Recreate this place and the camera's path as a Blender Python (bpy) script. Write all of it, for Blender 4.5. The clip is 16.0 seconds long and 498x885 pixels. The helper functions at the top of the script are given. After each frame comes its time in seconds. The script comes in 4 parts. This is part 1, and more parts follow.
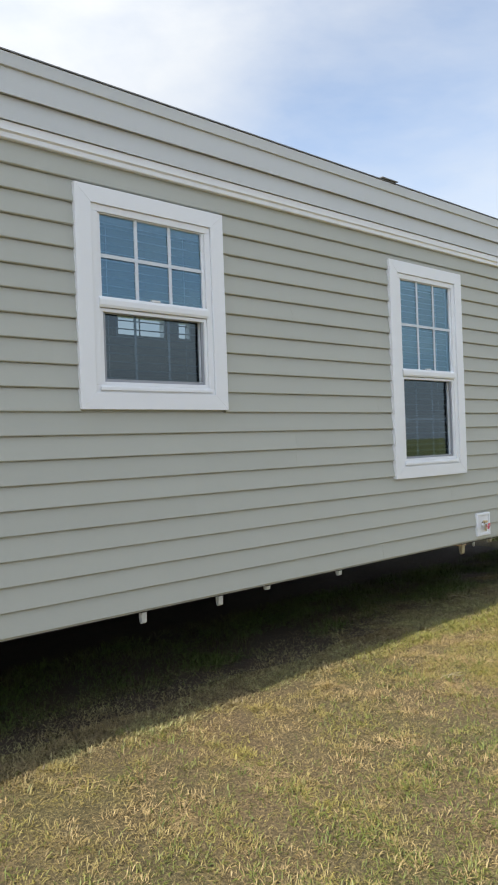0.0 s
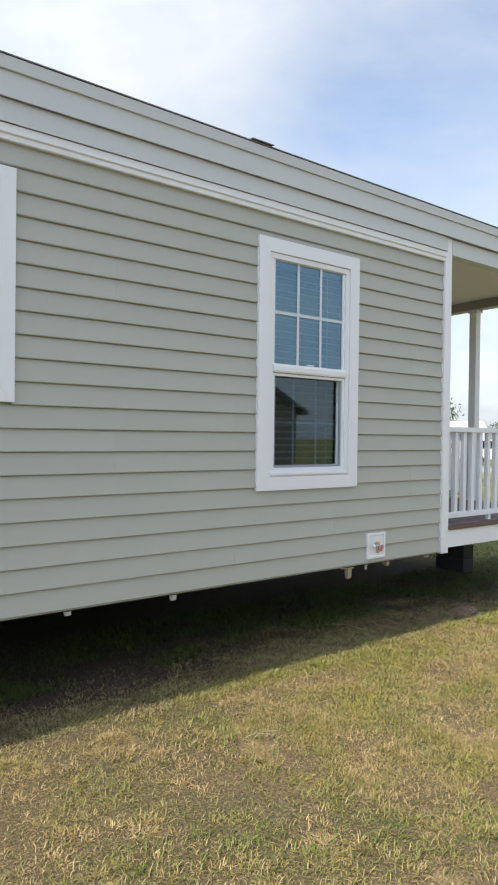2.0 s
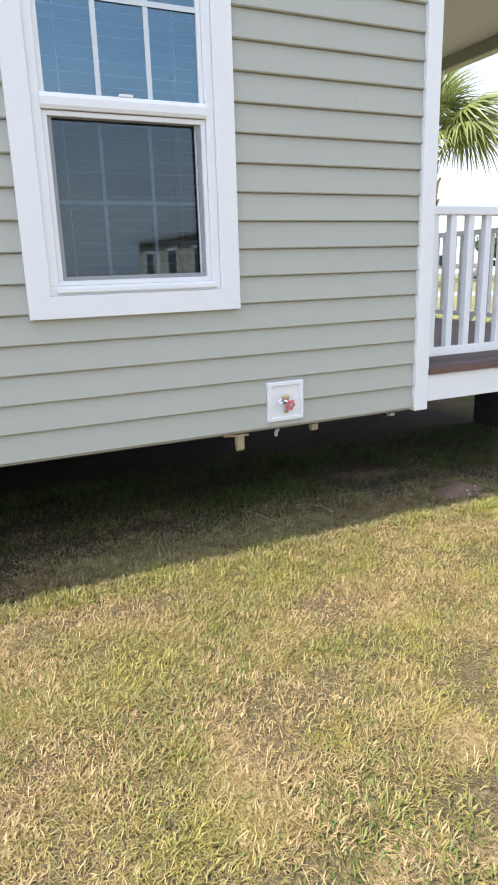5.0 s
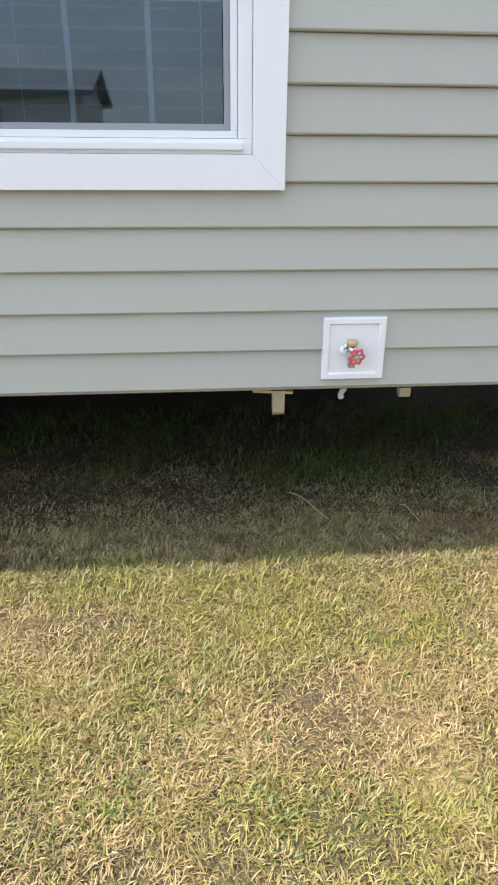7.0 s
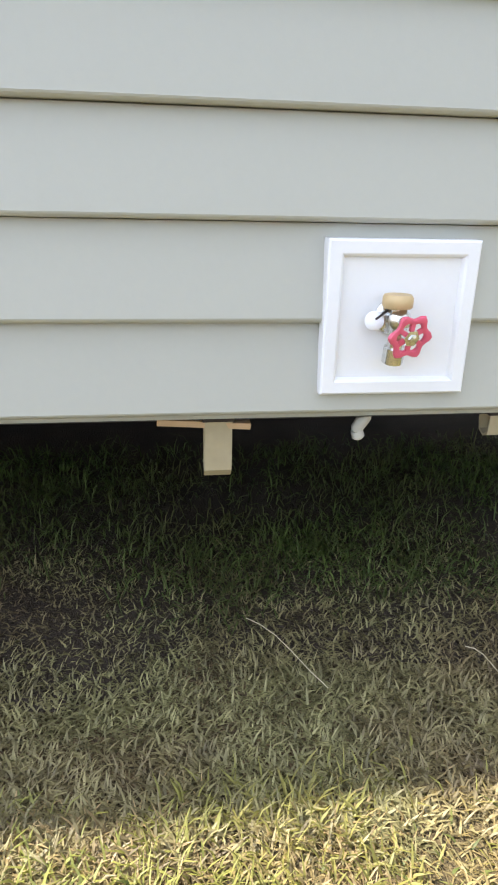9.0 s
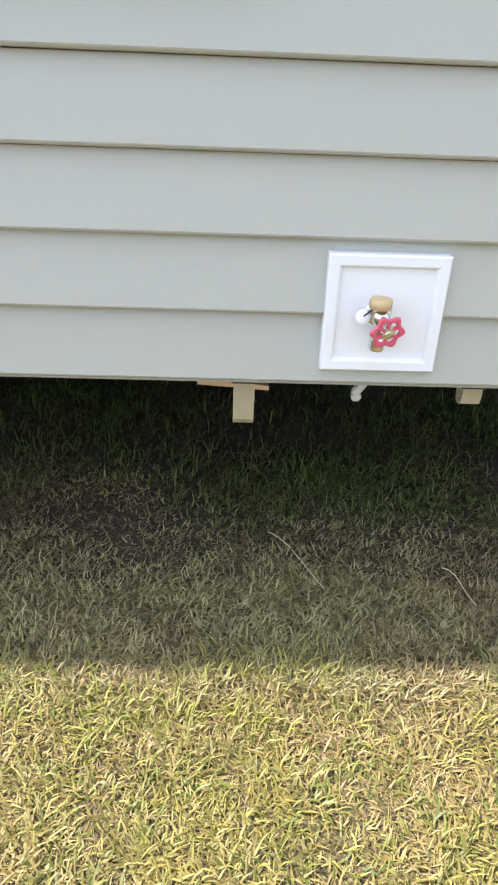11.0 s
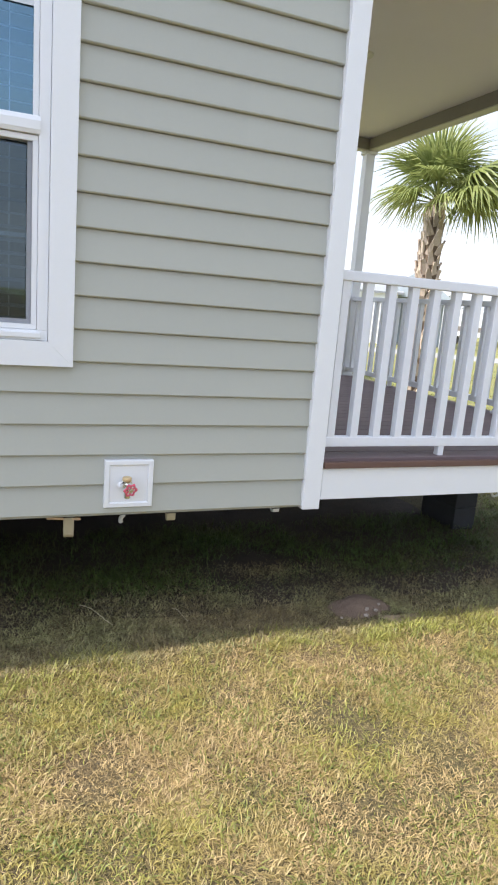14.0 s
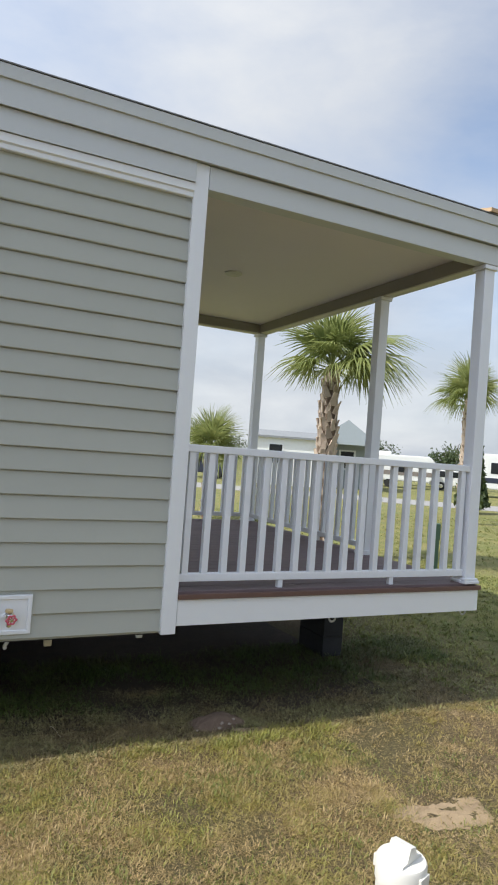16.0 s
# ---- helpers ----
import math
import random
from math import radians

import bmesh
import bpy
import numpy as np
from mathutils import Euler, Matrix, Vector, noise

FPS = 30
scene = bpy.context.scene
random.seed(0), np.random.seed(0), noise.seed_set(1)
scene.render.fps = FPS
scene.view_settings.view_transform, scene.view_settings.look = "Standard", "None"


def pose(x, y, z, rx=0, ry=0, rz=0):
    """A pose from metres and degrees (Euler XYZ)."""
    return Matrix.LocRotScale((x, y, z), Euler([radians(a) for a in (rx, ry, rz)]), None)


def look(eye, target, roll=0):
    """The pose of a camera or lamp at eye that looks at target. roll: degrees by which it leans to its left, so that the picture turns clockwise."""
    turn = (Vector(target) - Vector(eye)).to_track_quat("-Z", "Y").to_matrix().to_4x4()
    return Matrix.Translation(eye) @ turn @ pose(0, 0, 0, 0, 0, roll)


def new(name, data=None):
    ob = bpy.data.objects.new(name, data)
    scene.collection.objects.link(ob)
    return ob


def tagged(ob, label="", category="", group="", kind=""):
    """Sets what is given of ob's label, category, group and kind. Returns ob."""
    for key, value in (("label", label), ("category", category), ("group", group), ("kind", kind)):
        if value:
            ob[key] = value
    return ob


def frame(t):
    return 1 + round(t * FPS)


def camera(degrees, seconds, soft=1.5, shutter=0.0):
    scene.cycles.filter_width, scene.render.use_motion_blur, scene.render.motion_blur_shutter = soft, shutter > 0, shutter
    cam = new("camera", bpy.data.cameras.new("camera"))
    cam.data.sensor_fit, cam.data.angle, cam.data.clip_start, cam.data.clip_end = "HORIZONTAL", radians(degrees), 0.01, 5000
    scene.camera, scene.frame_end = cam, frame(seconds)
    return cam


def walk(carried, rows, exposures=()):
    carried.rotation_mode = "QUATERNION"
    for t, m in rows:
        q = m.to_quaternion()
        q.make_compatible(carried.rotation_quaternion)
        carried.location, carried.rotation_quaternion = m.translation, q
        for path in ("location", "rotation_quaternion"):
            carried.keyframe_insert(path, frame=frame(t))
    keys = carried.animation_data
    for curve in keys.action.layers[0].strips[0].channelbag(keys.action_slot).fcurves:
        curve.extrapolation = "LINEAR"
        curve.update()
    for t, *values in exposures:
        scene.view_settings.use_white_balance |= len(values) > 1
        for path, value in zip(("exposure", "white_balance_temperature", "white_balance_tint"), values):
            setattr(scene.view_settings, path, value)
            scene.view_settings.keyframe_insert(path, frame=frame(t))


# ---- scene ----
cam = camera(42.2, 16.0, 2.0)
PATH = [
    (0, (0.148, -0.066, 1.582), (1.387, 1.505, 1.586), -2.0),
    (0.5, (0.435, -0.128, 1.575), (1.743, 1.385, 1.619), -0.8),
    (1, (0.756, -0.227, 1.577), (1.965, 1.366, 1.59), 0.7),
    (1.5, (1.166, -0.3, 1.605), (2.368, 1.296, 1.517), -0.2),
    (2, (1.591, -0.277, 1.634), (2.786, 1.328, 1.616), 0.7),
    (2.5, (2.023, -0.295, 1.563), (3.188, 1.329, 1.5), 1.9),
    (3, (2.451, -0.228, 1.566), (3.627, 1.38, 1.399), 2.2),
    (3.5, (2.87, -0.074, 1.508), (4.058, 1.508, 1.212), 0.6),
    (4, (3.276, 0.072, 1.468), (4.24, 1.766, 1.019), 2.0),
    (4.5, (3.695, 0.288, 1.569), (4.585, 1.982, 0.987), -0.1),
    (4.7, (3.827, 0.312, 1.441), (4.695, 2.043, 0.940), -1.4),
    (6.8, (5.124, 1.111, 1.428), (5.249, 2.943, 0.636), 1.1),
    (7, (5.075, 1.272, 1.335), (5.238, 3.095, 0.53), 0.3),
    (7.5, (5.17, 1.681, 1.242), (5.29, 3.443, 0.303), -1.6),
    (8, (5.287, 2.033, 1.185), (5.286, 3.814, 0.276), -3.1),
    (8.5, (5.304, 2.332, 1.049), (5.495, 4.133, 0.2), 0.7),
    (9, (5.285, 2.495, 0.907), (5.555, 4.343, 0.189), 1.4),
    (9.2, (5.263, 2.543, 0.934), (5.575, 4.366, 0.173), 2.3),
    (11.3, (5.344, 2.140, 1.175), (5.400, 3.873, 0.177), 2.3),
    (11.5, (5.329, 2.064, 1.242), (5.551, 3.771, 0.222), 2.8),
    (12, (5.25, 1.788, 1.278), (5.832, 3.475, 0.375), 3.1),
    (12.5, (5.226, 1.463, 1.318), (5.775, 3.224, 0.545), 6.3),
    (13, (5.211, 1.161, 1.45), (5.786, 2.949, 0.762), 2.9),
    (13.5, (5.074, 0.911, 1.488), (5.818, 2.666, 0.882), 2.6),
    (14, (5.053, 0.66, 1.546), (5.798, 2.469, 1.134), 4.7),
    (14.5, (5.051, 0.391, 1.618), (5.836, 2.208, 1.327), 4.6),
    (15, (5.016, 0.13, 1.627), (5.903, 1.909, 1.401), 4.7),
    (15.5, (5.051, -0.102, 1.674), (5.995, 1.659, 1.584), 3.3),
    (16, (5.178, -0.329, 1.705), (6.05, 1.471, 1.744), 4.2),
]
EXPOSURES = [(0, 0.72, 6500, 8), (2.5, 0.75, 6400, 8), (3.5, 0.88, 6350, 9), (4.0, 1.10, 6350, 10), (4.7, 1.27, 6320, 12), (6.8, 1.30, 6320, 12), (7.5, 1.34, 6320, 12), (9.0, 1.65, 6370, 12), (11.5, 1.61, 6250, 12),
             (12.5, 1.48, 6240, 12), (13.5, 1.24, 6310, 12), (14.5, 1.05, 6350, 12), (15.2, 0.82, 6360, 10), (15.5, 0.72, 6350, 10), (16.0, 0.40, 6350, 9)]
walk(cam, [(t, look(eye, target, roll)) for t, eye, target, roll in PATH], EXPOSURES)

# ---- world and sun ----
SUN_DIR = Vector((0.85, -0.018, -1.0)).normalized()      # the way the sunlight travels
sun = new("sun", bpy.data.lights.new("sun", "SUN"))
sun.data.energy, sun.data.angle, sun.data.color = 3.8, radians(0.6), (1.0, 0.95, 0.86)
sun.matrix_world = look((0, 0, 30), Vector((0, 0, 30)) + SUN_DIR)

world = bpy.data.worlds.new("world")
scene.world = world
world.use_nodes = True
wt = world.node_tree
wt.nodes.clear()


def wnode(kind, **sets):
    n = wt.nodes.new(kind)
    for k, v in sets.items():
        n.inputs[k].default_value = v
    return n


sky = wt.nodes.new("ShaderNodeTexSky")
sky.sky_type, sky.sun_disc = "NISHITA", False
sky.sun_elevation, sky.sun_rotation = radians(49.5), radians(-92.0)
sky.air_density, sky.dust_density, sky.ozone_density = 1.0, 0.7, 1.3
wco = wt.nodes.new("ShaderNodeTexCoord")
wmap = wt.nodes.new("ShaderNodeMapping")
wmap.inputs["Scale"].default_value = (1.0, 1.0, 2.6)
wmap.inputs["Rotation"].default_value = (0.0, 0.0, radians(-14.0))
wmap.inputs["Location"].default_value = (1.75, 0.6, 0.2)
cloud = wnode("ShaderNodeTexNoise", Scale=1.5, Detail=8.0, Roughness=0.55, Distortion=0.2)
cramp = wt.nodes.new("ShaderNodeValToRGB")
cramp.color_ramp.elements[0].position, cramp.color_ramp.elements[1].position = 0.34, 0.70
cramp.color_ramp.elements[0].color = (0.20, 0.20, 0.20, 1)
csky = wt.nodes.new("ShaderNodeMix")
csky.data_type = "RGBA"
csky.inputs["B"].default_value = (3.8, 3.85, 3.95, 1)
wbg = wnode("ShaderNodeBackground", Strength=0.15)
wout = wt.nodes.new("ShaderNodeOutputWorld")
wt.links.new(wco.outputs["Generated"], wmap.inputs["Vector"])
wt.links.new(wmap.outputs["Vector"], cloud.inputs["Vector"])
wt.links.new(cloud.outputs["Fac"], cramp.inputs["Fac"])
wt.links.new(cramp.outputs["Color"], csky.inputs["Factor"])
wt.links.new(sky.outputs["Color"], csky.inputs["A"])
# grey-white cloud banks standing low all round the horizon
low = wt.nodes.new("ShaderNodeSeparateXYZ")
wt.links.new(wco.outputs["Generated"], low.inputs["Vector"])
rise = wt.nodes.new("ShaderNodeMapRange")
for nm, v in (("From Min", 0.02), ("From Max", 0.42), ("To Min", 0.95), ("To Max", 0.0)):
    rise.inputs[nm].default_value = v
wt.links.new(low.outputs["Z"], rise.inputs["Value"])
bmap = wt.nodes.new("ShaderNodeMapping")
bmap.inputs["Scale"].default_value = (1.0, 1.0, 3.2)
wt.links.new(wco.outputs["Generated"], bmap.inputs["Vector"])
bank = wnode("ShaderNodeTexNoise", Scale=4.0, Detail=7.0, Roughness=0.55, Distortion=0.3)
wt.links.new(bmap.outputs["Vector"], bank.inputs["Vector"])
bcol = wt.nodes.new("ShaderNodeValToRGB")
bcol.color_ramp.elements[0].position, bcol.color_ramp.elements[1].position = 0.38, 0.66
bcol.color_ramp.elements[0].color, bcol.color_ramp.elements[1].color = (2.75, 2.95, 3.3, 1), (3.9, 3.98, 4.1, 1)
wt.links.new(bank.outputs["Fac"], bcol.inputs["Fac"])
wmix = wt.nodes.new("ShaderNodeMix")
wmix.data_type = "RGBA"
wt.links.new(rise.outputs["Result"], wmix.inputs["Factor"])
wt.links.new(csky.outputs["Result"], wmix.inputs["A"])
wt.links.new(bcol.outputs["Color"], wmix.inputs["B"])
# thin cloud is brighter towards the sun
toward = wt.nodes.new("ShaderNodeVectorMath")
toward.operation = "DOT_PRODUCT"
toward.inputs[1].default_value = -SUN_DIR
wt.links.new(wco.outputs["Generated"], toward.inputs[0])
halo = wt.nodes.new("ShaderNodeMapRange")
for nm, v in (("From Min", 0.0), ("From Max", 1.0), ("To Min", 1.0), ("To Max", 1.5)):
    halo.inputs[nm].default_value = v
wt.links.new(toward.outputs["Value"], halo.inputs["Value"])
glow = wt.nodes.new("ShaderNodeVectorMath")
glow.operation = "SCALE"
wt.links.new(wmix.outputs["Result"], glow.inputs[0])
wt.links.new(halo.outputs["Result"], glow.inputs["Scale"])
wt.links.new(glow.outputs["Vector"], wbg.inputs["Color"])
wt.links.new(wbg.outputs["Background"], wout.inputs["Surface"])


# ---- materials ----
def mat(name, color, rough=0.6, metal=0.0, var=0.12, scale=6.0, fine=60.0, bump=0.15, depth=0.002, dark=None, rand=0.0, spec=0.5):
    """A painted or natural surface: colour varied at two scales, with fine relief."""
    m = bpy.data.materials.new(name)
    m.use_nodes = True
    nt = m.node_tree
    b = nt.nodes["Principled BSDF"]
    b.inputs["Roughness"].default_value, b.inputs["Metallic"].default_value = rough, metal
    b.inputs["Specular IOR Level"].default_value = spec
    co = nt.nodes.new("ShaderNodeTexCoord")
    big, small = nt.nodes.new("ShaderNodeTexNoise"), nt.nodes.new("ShaderNodeTexNoise")
    big.inputs["Scale"].default_value, small.inputs["Scale"].default_value = scale, fine
    big.inputs["Detail"].default_value, small.inputs["Detail"].default_value = 5.0, 4.0
    add = nt.nodes.new("ShaderNodeMath")
    add.operation = "MULTIPLY_ADD"
    add.inputs[1].default_value = 0.6
    half = nt.nodes.new("ShaderNodeMath")
    half.operation = "MULTIPLY"
    half.inputs[1].default_value = 0.4
    ramp = nt.nodes.new("ShaderNodeMix")
    ramp.data_type = "RGBA"
    lo = dark or tuple(c * (1 - 2 * var) for c in color)
    hi = tuple(min(1.0, c * (1 + var)) for c in color)
    ramp.inputs["A"].default_value, ramp.inputs["B"].default_value = (*lo, 1), (*hi, 1)
    for tex in (big, small):
        nt.links.new(co.outputs["Object"], tex.inputs["Vector"])
    nt.links.new(small.outputs["Fac"], half.inputs[0])
    nt.links.new(big.outputs["Fac"], add.inputs[0])
    nt.links.new(half.outputs[0], add.inputs[2])
    nt.links.new(add.outputs[0], ramp.inputs["Factor"])
    out = ramp.outputs["Result"]
    if rand:
        info = nt.nodes.new("ShaderNodeObjectInfo")
        rng = nt.nodes.new("ShaderNodeMapRange")
        rng.inputs["To Min"].default_value, rng.inputs["To Max"].default_value = 1 - rand, 1 + rand
        hsv = nt.nodes.new("ShaderNodeHueSaturation")
        nt.links.new(info.outputs["Random"], rng.inputs["Value"])
        nt.links.new(rng.outputs["Result"], hsv.inputs["Value"])
        nt.links.new(out, hsv.inputs["Color"])
        out = hsv.outputs["Color"]
    nt.links.new(out, b.inputs["Base Color"])
    if bump:
        bp = nt.nodes.new("ShaderNodeBump")
        bp.inputs["Strength"].default_value, bp.inputs["Distance"].default_value = bump, depth
        nt.links.new(small.outputs["Fac"], bp.inputs["Height"])
        nt.links.new(bp.outputs["Normal"], b.inputs["Normal"])
    return m


def glass(name, tint, ior, gloss):
    """A thin pane: clear where looked straight through, mirror-like at a slant."""
    m = bpy.data.materials.new(name)
    m.use_nodes = True
    nt = m.node_tree
    nt.nodes.clear()
    fr = nt.nodes.new("ShaderNodeFresnel")
    fr.inputs["IOR"].default_value = ior
    tr, gl = nt.nodes.new("ShaderNodeBsdfTransparent"), nt.nodes.new("ShaderNodeBsdfGlossy")
    tr.inputs["Color"].default_value = (*tint, 1)
    gl.inputs["Roughness"].default_value, gl.inputs["Color"].default_value = 0.02, (*gloss, 1)
    mix, out = nt.nodes.new("ShaderNodeMixShader"), nt.nodes.new("ShaderNodeOutputMaterial")
    nt.links.new(fr.outputs["Fac"], mix.inputs["Fac"])
    nt.links.new(tr.outputs["BSDF"], mix.inputs[1])
    nt.links.new(gl.outputs["BSDF"], mix.inputs[2])
    nt.links.new(mix.outputs["Shader"], out.inputs["Surface"])
    return m


def clear():
    m = bpy.data.materials.new("clear_glass_body")
    m.use_nodes = True
    nt = m.node_tree
    nt.nodes.clear()
    tr, out = nt.nodes.new("ShaderNodeBsdfTransparent"), nt.nodes.new("ShaderNodeOutputMaterial")
    nt.links.new(tr.outputs["BSDF"], out.inputs["Surface"])
    return m


def leafy(name, colors, scale, rough=0.55, patch=(0.42, 0.6), through_light=0.25):
    """Blades and leaves: each one takes its own shade, and the kind of shade drifts over the ground in patches."""
    m = bpy.data.materials.new(name)
    m.use_nodes = True
    nt = m.node_tree
    b = nt.nodes["Principled BSDF"]
    b.inputs["Roughness"].default_value = rough
    geo = nt.nodes.new("ShaderNodeNewGeometry")
    tex = nt.nodes.new("ShaderNodeTexNoise")
    tex.inputs["Scale"].default_value, tex.inputs["Detail"].default_value = scale, 5.0
    nt.links.new(geo.outputs["Position"], tex.inputs["Vector"])
    rng = nt.nodes.new("ShaderNodeMapRange")
    rng.inputs["From Min"].default_value, rng.inputs["From Max"].default_value = patch
    nt.links.new(tex.outputs["Fac"], rng.inputs["Value"])
    clump = nt.nodes.new("ShaderNodeTexNoise")
    clump.inputs["Scale"].default_value, clump.inputs["Detail"].default_value = scale * 7.0, 2.0
    nt.links.new(geo.outputs["Position"], clump.inputs["Vector"])
    spread = nt.nodes.new("ShaderNodeMapRange")
    spread.inputs["From Min"].default_value, spread.inputs["From Max"].default_value = 0.36, 0.64
    nt.links.new(clump.outputs["Fac"], spread.inputs["Value"])
    shade = nt.nodes.new("ShaderNodeMix")
    shade.inputs["Factor"].default_value = 0.38
    nt.links.new(geo.outputs["Random Per Island"], shade.inputs["A"])
    nt.links.new(spread.outputs["Result"], shade.inputs["B"])
    mixes = []
    for k in (0, 2):
        mx = nt.nodes.new("ShaderNodeMix")
        mx.data_type = "RGBA"
        mx.inputs["A"].default_value, mx.inputs["B"].default_value = (*colors[k], 1), (*colors[k + 1], 1)
        nt.links.new(shade.outputs["Result"], mx.inputs["Factor"])
        mixes.append(mx)
    top = nt.nodes.new("ShaderNodeMix")
    top.data_type = "RGBA"
    nt.links.new(rng.outputs["Result"], top.inputs["Factor"])
    nt.links.new(mixes[0].outputs["Result"], top.inputs["A"])
    nt.links.new(mixes[1].outputs["Result"], top.inputs["B"])
    nt.links.new(top.outputs["Result"], b.inputs["Base Color"])
    tl = nt.nodes.new("ShaderNodeBsdfTranslucent")
    nt.links.new(top.outputs["Result"], tl.inputs["Color"])
    mix = nt.nodes.new("ShaderNodeMixShader")
    mix.inputs["Fac"].default_value = through_light
    nt.links.new(b.outputs["BSDF"], mix.inputs[1])
    nt.links.new(tl.outputs["BSDF"], mix.inputs[2])
    nt.links.new(mix.outputs["Shader"], nt.nodes["Material Output"].inputs["Surface"])
    return m


SIDING = mat("sage_vinyl", (0.424, 0.428, 0.374), rough=0.5, var=0.03, scale=1.5, fine=90, bump=0.06, rand=0.02)
FASCIA = mat("grey_fascia_paint", (0.57, 0.585, 0.58), rough=0.5, var=0.03, scale=2, bump=0.05)
WHITE = mat("white_vinyl", (0.80, 0.81, 0.82), rough=0.38, var=0.025, scale=3, fine=120, bump=0.03)
WHITE_RAIL = mat("white_painted_rail", (0.76, 0.77, 0.80), rough=0.45, var=0.04, scale=5, bump=0.05)
MUNTIN = mat("pale_grille", (0.62, 0.66, 0.7), rough=0.5, var=0.02)
GREY_FRAME = mat("grey_screen_frame", (0.30, 0.31, 0.33), rough=0.5, var=0.05)
CEIL = mat("porch_ceiling_panel", (0.76, 0.71, 0.73), rough=0.7, var=0.03, scale=2)
CEIL_TRIM = mat("porch_ceiling_trim", (0.62, 0.60, 0.53), rough=0.6, var=0.03)
DECK = mat("plum_brown_composite", (0.150, 0.105, 0.107), rough=0.65, var=0.15, scale=4, fine=160, bump=0.3, rand=0.12)
DECK_EDGE = mat("reddish_board_edge", (0.145, 0.080, 0.060), rough=0.65, var=0.15, scale=8)
SHINGLE = mat("dark_shingle", (0.22, 0.22, 0.225), rough=0.9, var=0.3, scale=30, bump=0.4)
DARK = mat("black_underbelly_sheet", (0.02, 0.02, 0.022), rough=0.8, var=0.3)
STEEL = mat("dark_rusty_steel", (0.05, 0.04, 0.035), rough=0.7, metal=0.4, var=0.4, scale=9)
CONCRETE = mat("concrete_block_grey", (0.042, 0.043, 0.045), rough=0.9, var=0.2, scale=12, bump=0.5)
STRAP = mat("tan_strap_webbing", (0.42, 0.36, 0.23), rough=0.7, var=0.1, scale=40)
PALE_STRAP = mat("pale_strap_webbing", (0.62, 0.62, 0.58), rough=0.6, var=0.1, scale=40)
RAW_WOOD = mat("raw_pine", (0.55, 0.38, 0.22), rough=0.7, var=0.15, scale=20)
CHROME = mat("nickel_plate", (0.72, 0.72, 0.70), rough=0.22, metal=1.0, var=0.05, bump=0)
BRASS = mat("pale_brass", (0.60, 0.45, 0.24), rough=0.5, metal=0.25, var=0.08, bump=0.05)
RED = mat("red_enamel", (0.70, 0.11, 0.18), rough=0.4, var=0.12, scale=60, bump=0.1)
TEAL = mat("teal_sewer_pipe", (0.13, 0.52, 0.52), rough=0.4, var=0.05)
CAPWHITE = mat("white_pvc_cap", (0.72, 0.70, 0.64), rough=0.4, var=0.05)
BLIND = mat("white_blind_slat", (0.76, 0.77, 0.78), rough=0.5, var=0.03)
ROOM = mat("interior_wall_paint", (0.42, 0.42, 0.42), rough=0.8, var=0.05)
GLASS = glass("window_glass", (0.74, 0.88, 0.97), 2.9, (0.50, 0.80, 1.0))
GLASS_SCREEN = glass("screened_window_glass", (0.32, 0.40, 0.44), 2.0, (0.64, 0.80, 0.90))
CLEAR = clear()
SAND = mat("sandy_soil", (0.40, 0.30, 0.18), rough=0.95, var=0.25, scale=14, fine=220, bump=0.9, depth=0.006, dark=(0.17, 0.12, 0.075))
# browner, darker copy of SAND, with the wall's shade put into the colour
SHADED_SAND = mat("brown_shaded_sand", (0.21, 0.145, 0.10), rough=0.95, var=0.3, scale=16, fine=240, bump=1.0, depth=0.008)
# brown soil darkened further: the shade under the house is in this colour
SHADE_SOIL = mat("dark_soil_with_shade", (0.070, 0.049, 0.031), rough=0.9, var=0.4, scale=10, fine=160, bump=0.9, depth=0.008)
STRAW = mat("dry_straw", (0.55, 0.48, 0.33), rough=0.8, var=0.1, scale=30)
STONE = mat("pale_pebble", (0.36, 0.30, 0.24), rough=0.8, var=0.2, scale=30)
BARK = mat("palm_boot_bark", (0.56, 0.45, 0.36), rough=0.9, var=0.3, scale=14, fine=80, bump=0.6, depth=0.01, rand=0.25)
BARK_CORE = mat("palm_trunk_fibre", (0.16, 0.11, 0.075), rough=0.95, var=0.3, scale=20, bump=0.6)
FROND = leafy("palm_frond_green", [(0.13, 0.175, 0.05), (0.30, 0.33, 0.11), (0.40, 0.40, 0.15), (0.18, 0.23, 0.075)], 1.5, rough=0.4, through_light=0.4)
GRASS = leafy("lawn_blades", [(0.54, 0.40, 0.185), (0.15, 0.10, 0.040), (0.11, 0.108, 0.022), (0.42, 0.345, 0.09)], 2.6, patch=(0.41, 0.65), through_light=0.18)
GRASS_FAR = leafy("green_lawn_blades", [(0.13, 0.17, 0.04), (0.30, 0.31, 0.09), (0.20, 0.22, 0.06), (0.38, 0.35, 0.12)], 1.2)
THATCH = leafy("dead_thatch", [(0.52, 0.38, 0.19), (0.13, 0.085, 0.04), (0.09, 0.062, 0.028), (0.40, 0.29, 0.14)], 3.0, patch=(0.42, 0.62), through_light=0.05)
DRY = leafy("pale_dry_straw", [(0.60, 0.46, 0.25), (0.28, 0.195, 0.095), (0.40, 0.29, 0.15), (0.62, 0.48, 0.28)], 3.0, through_light=0.1)
TUFT = leafy("green_tuft_blades", [(0.055, 0.085, 0.014), (0.22, 0.24, 0.045), (0.27, 0.26, 0.06), (0.07, 0.10, 0.02)], 2.0, through_light=0.2)
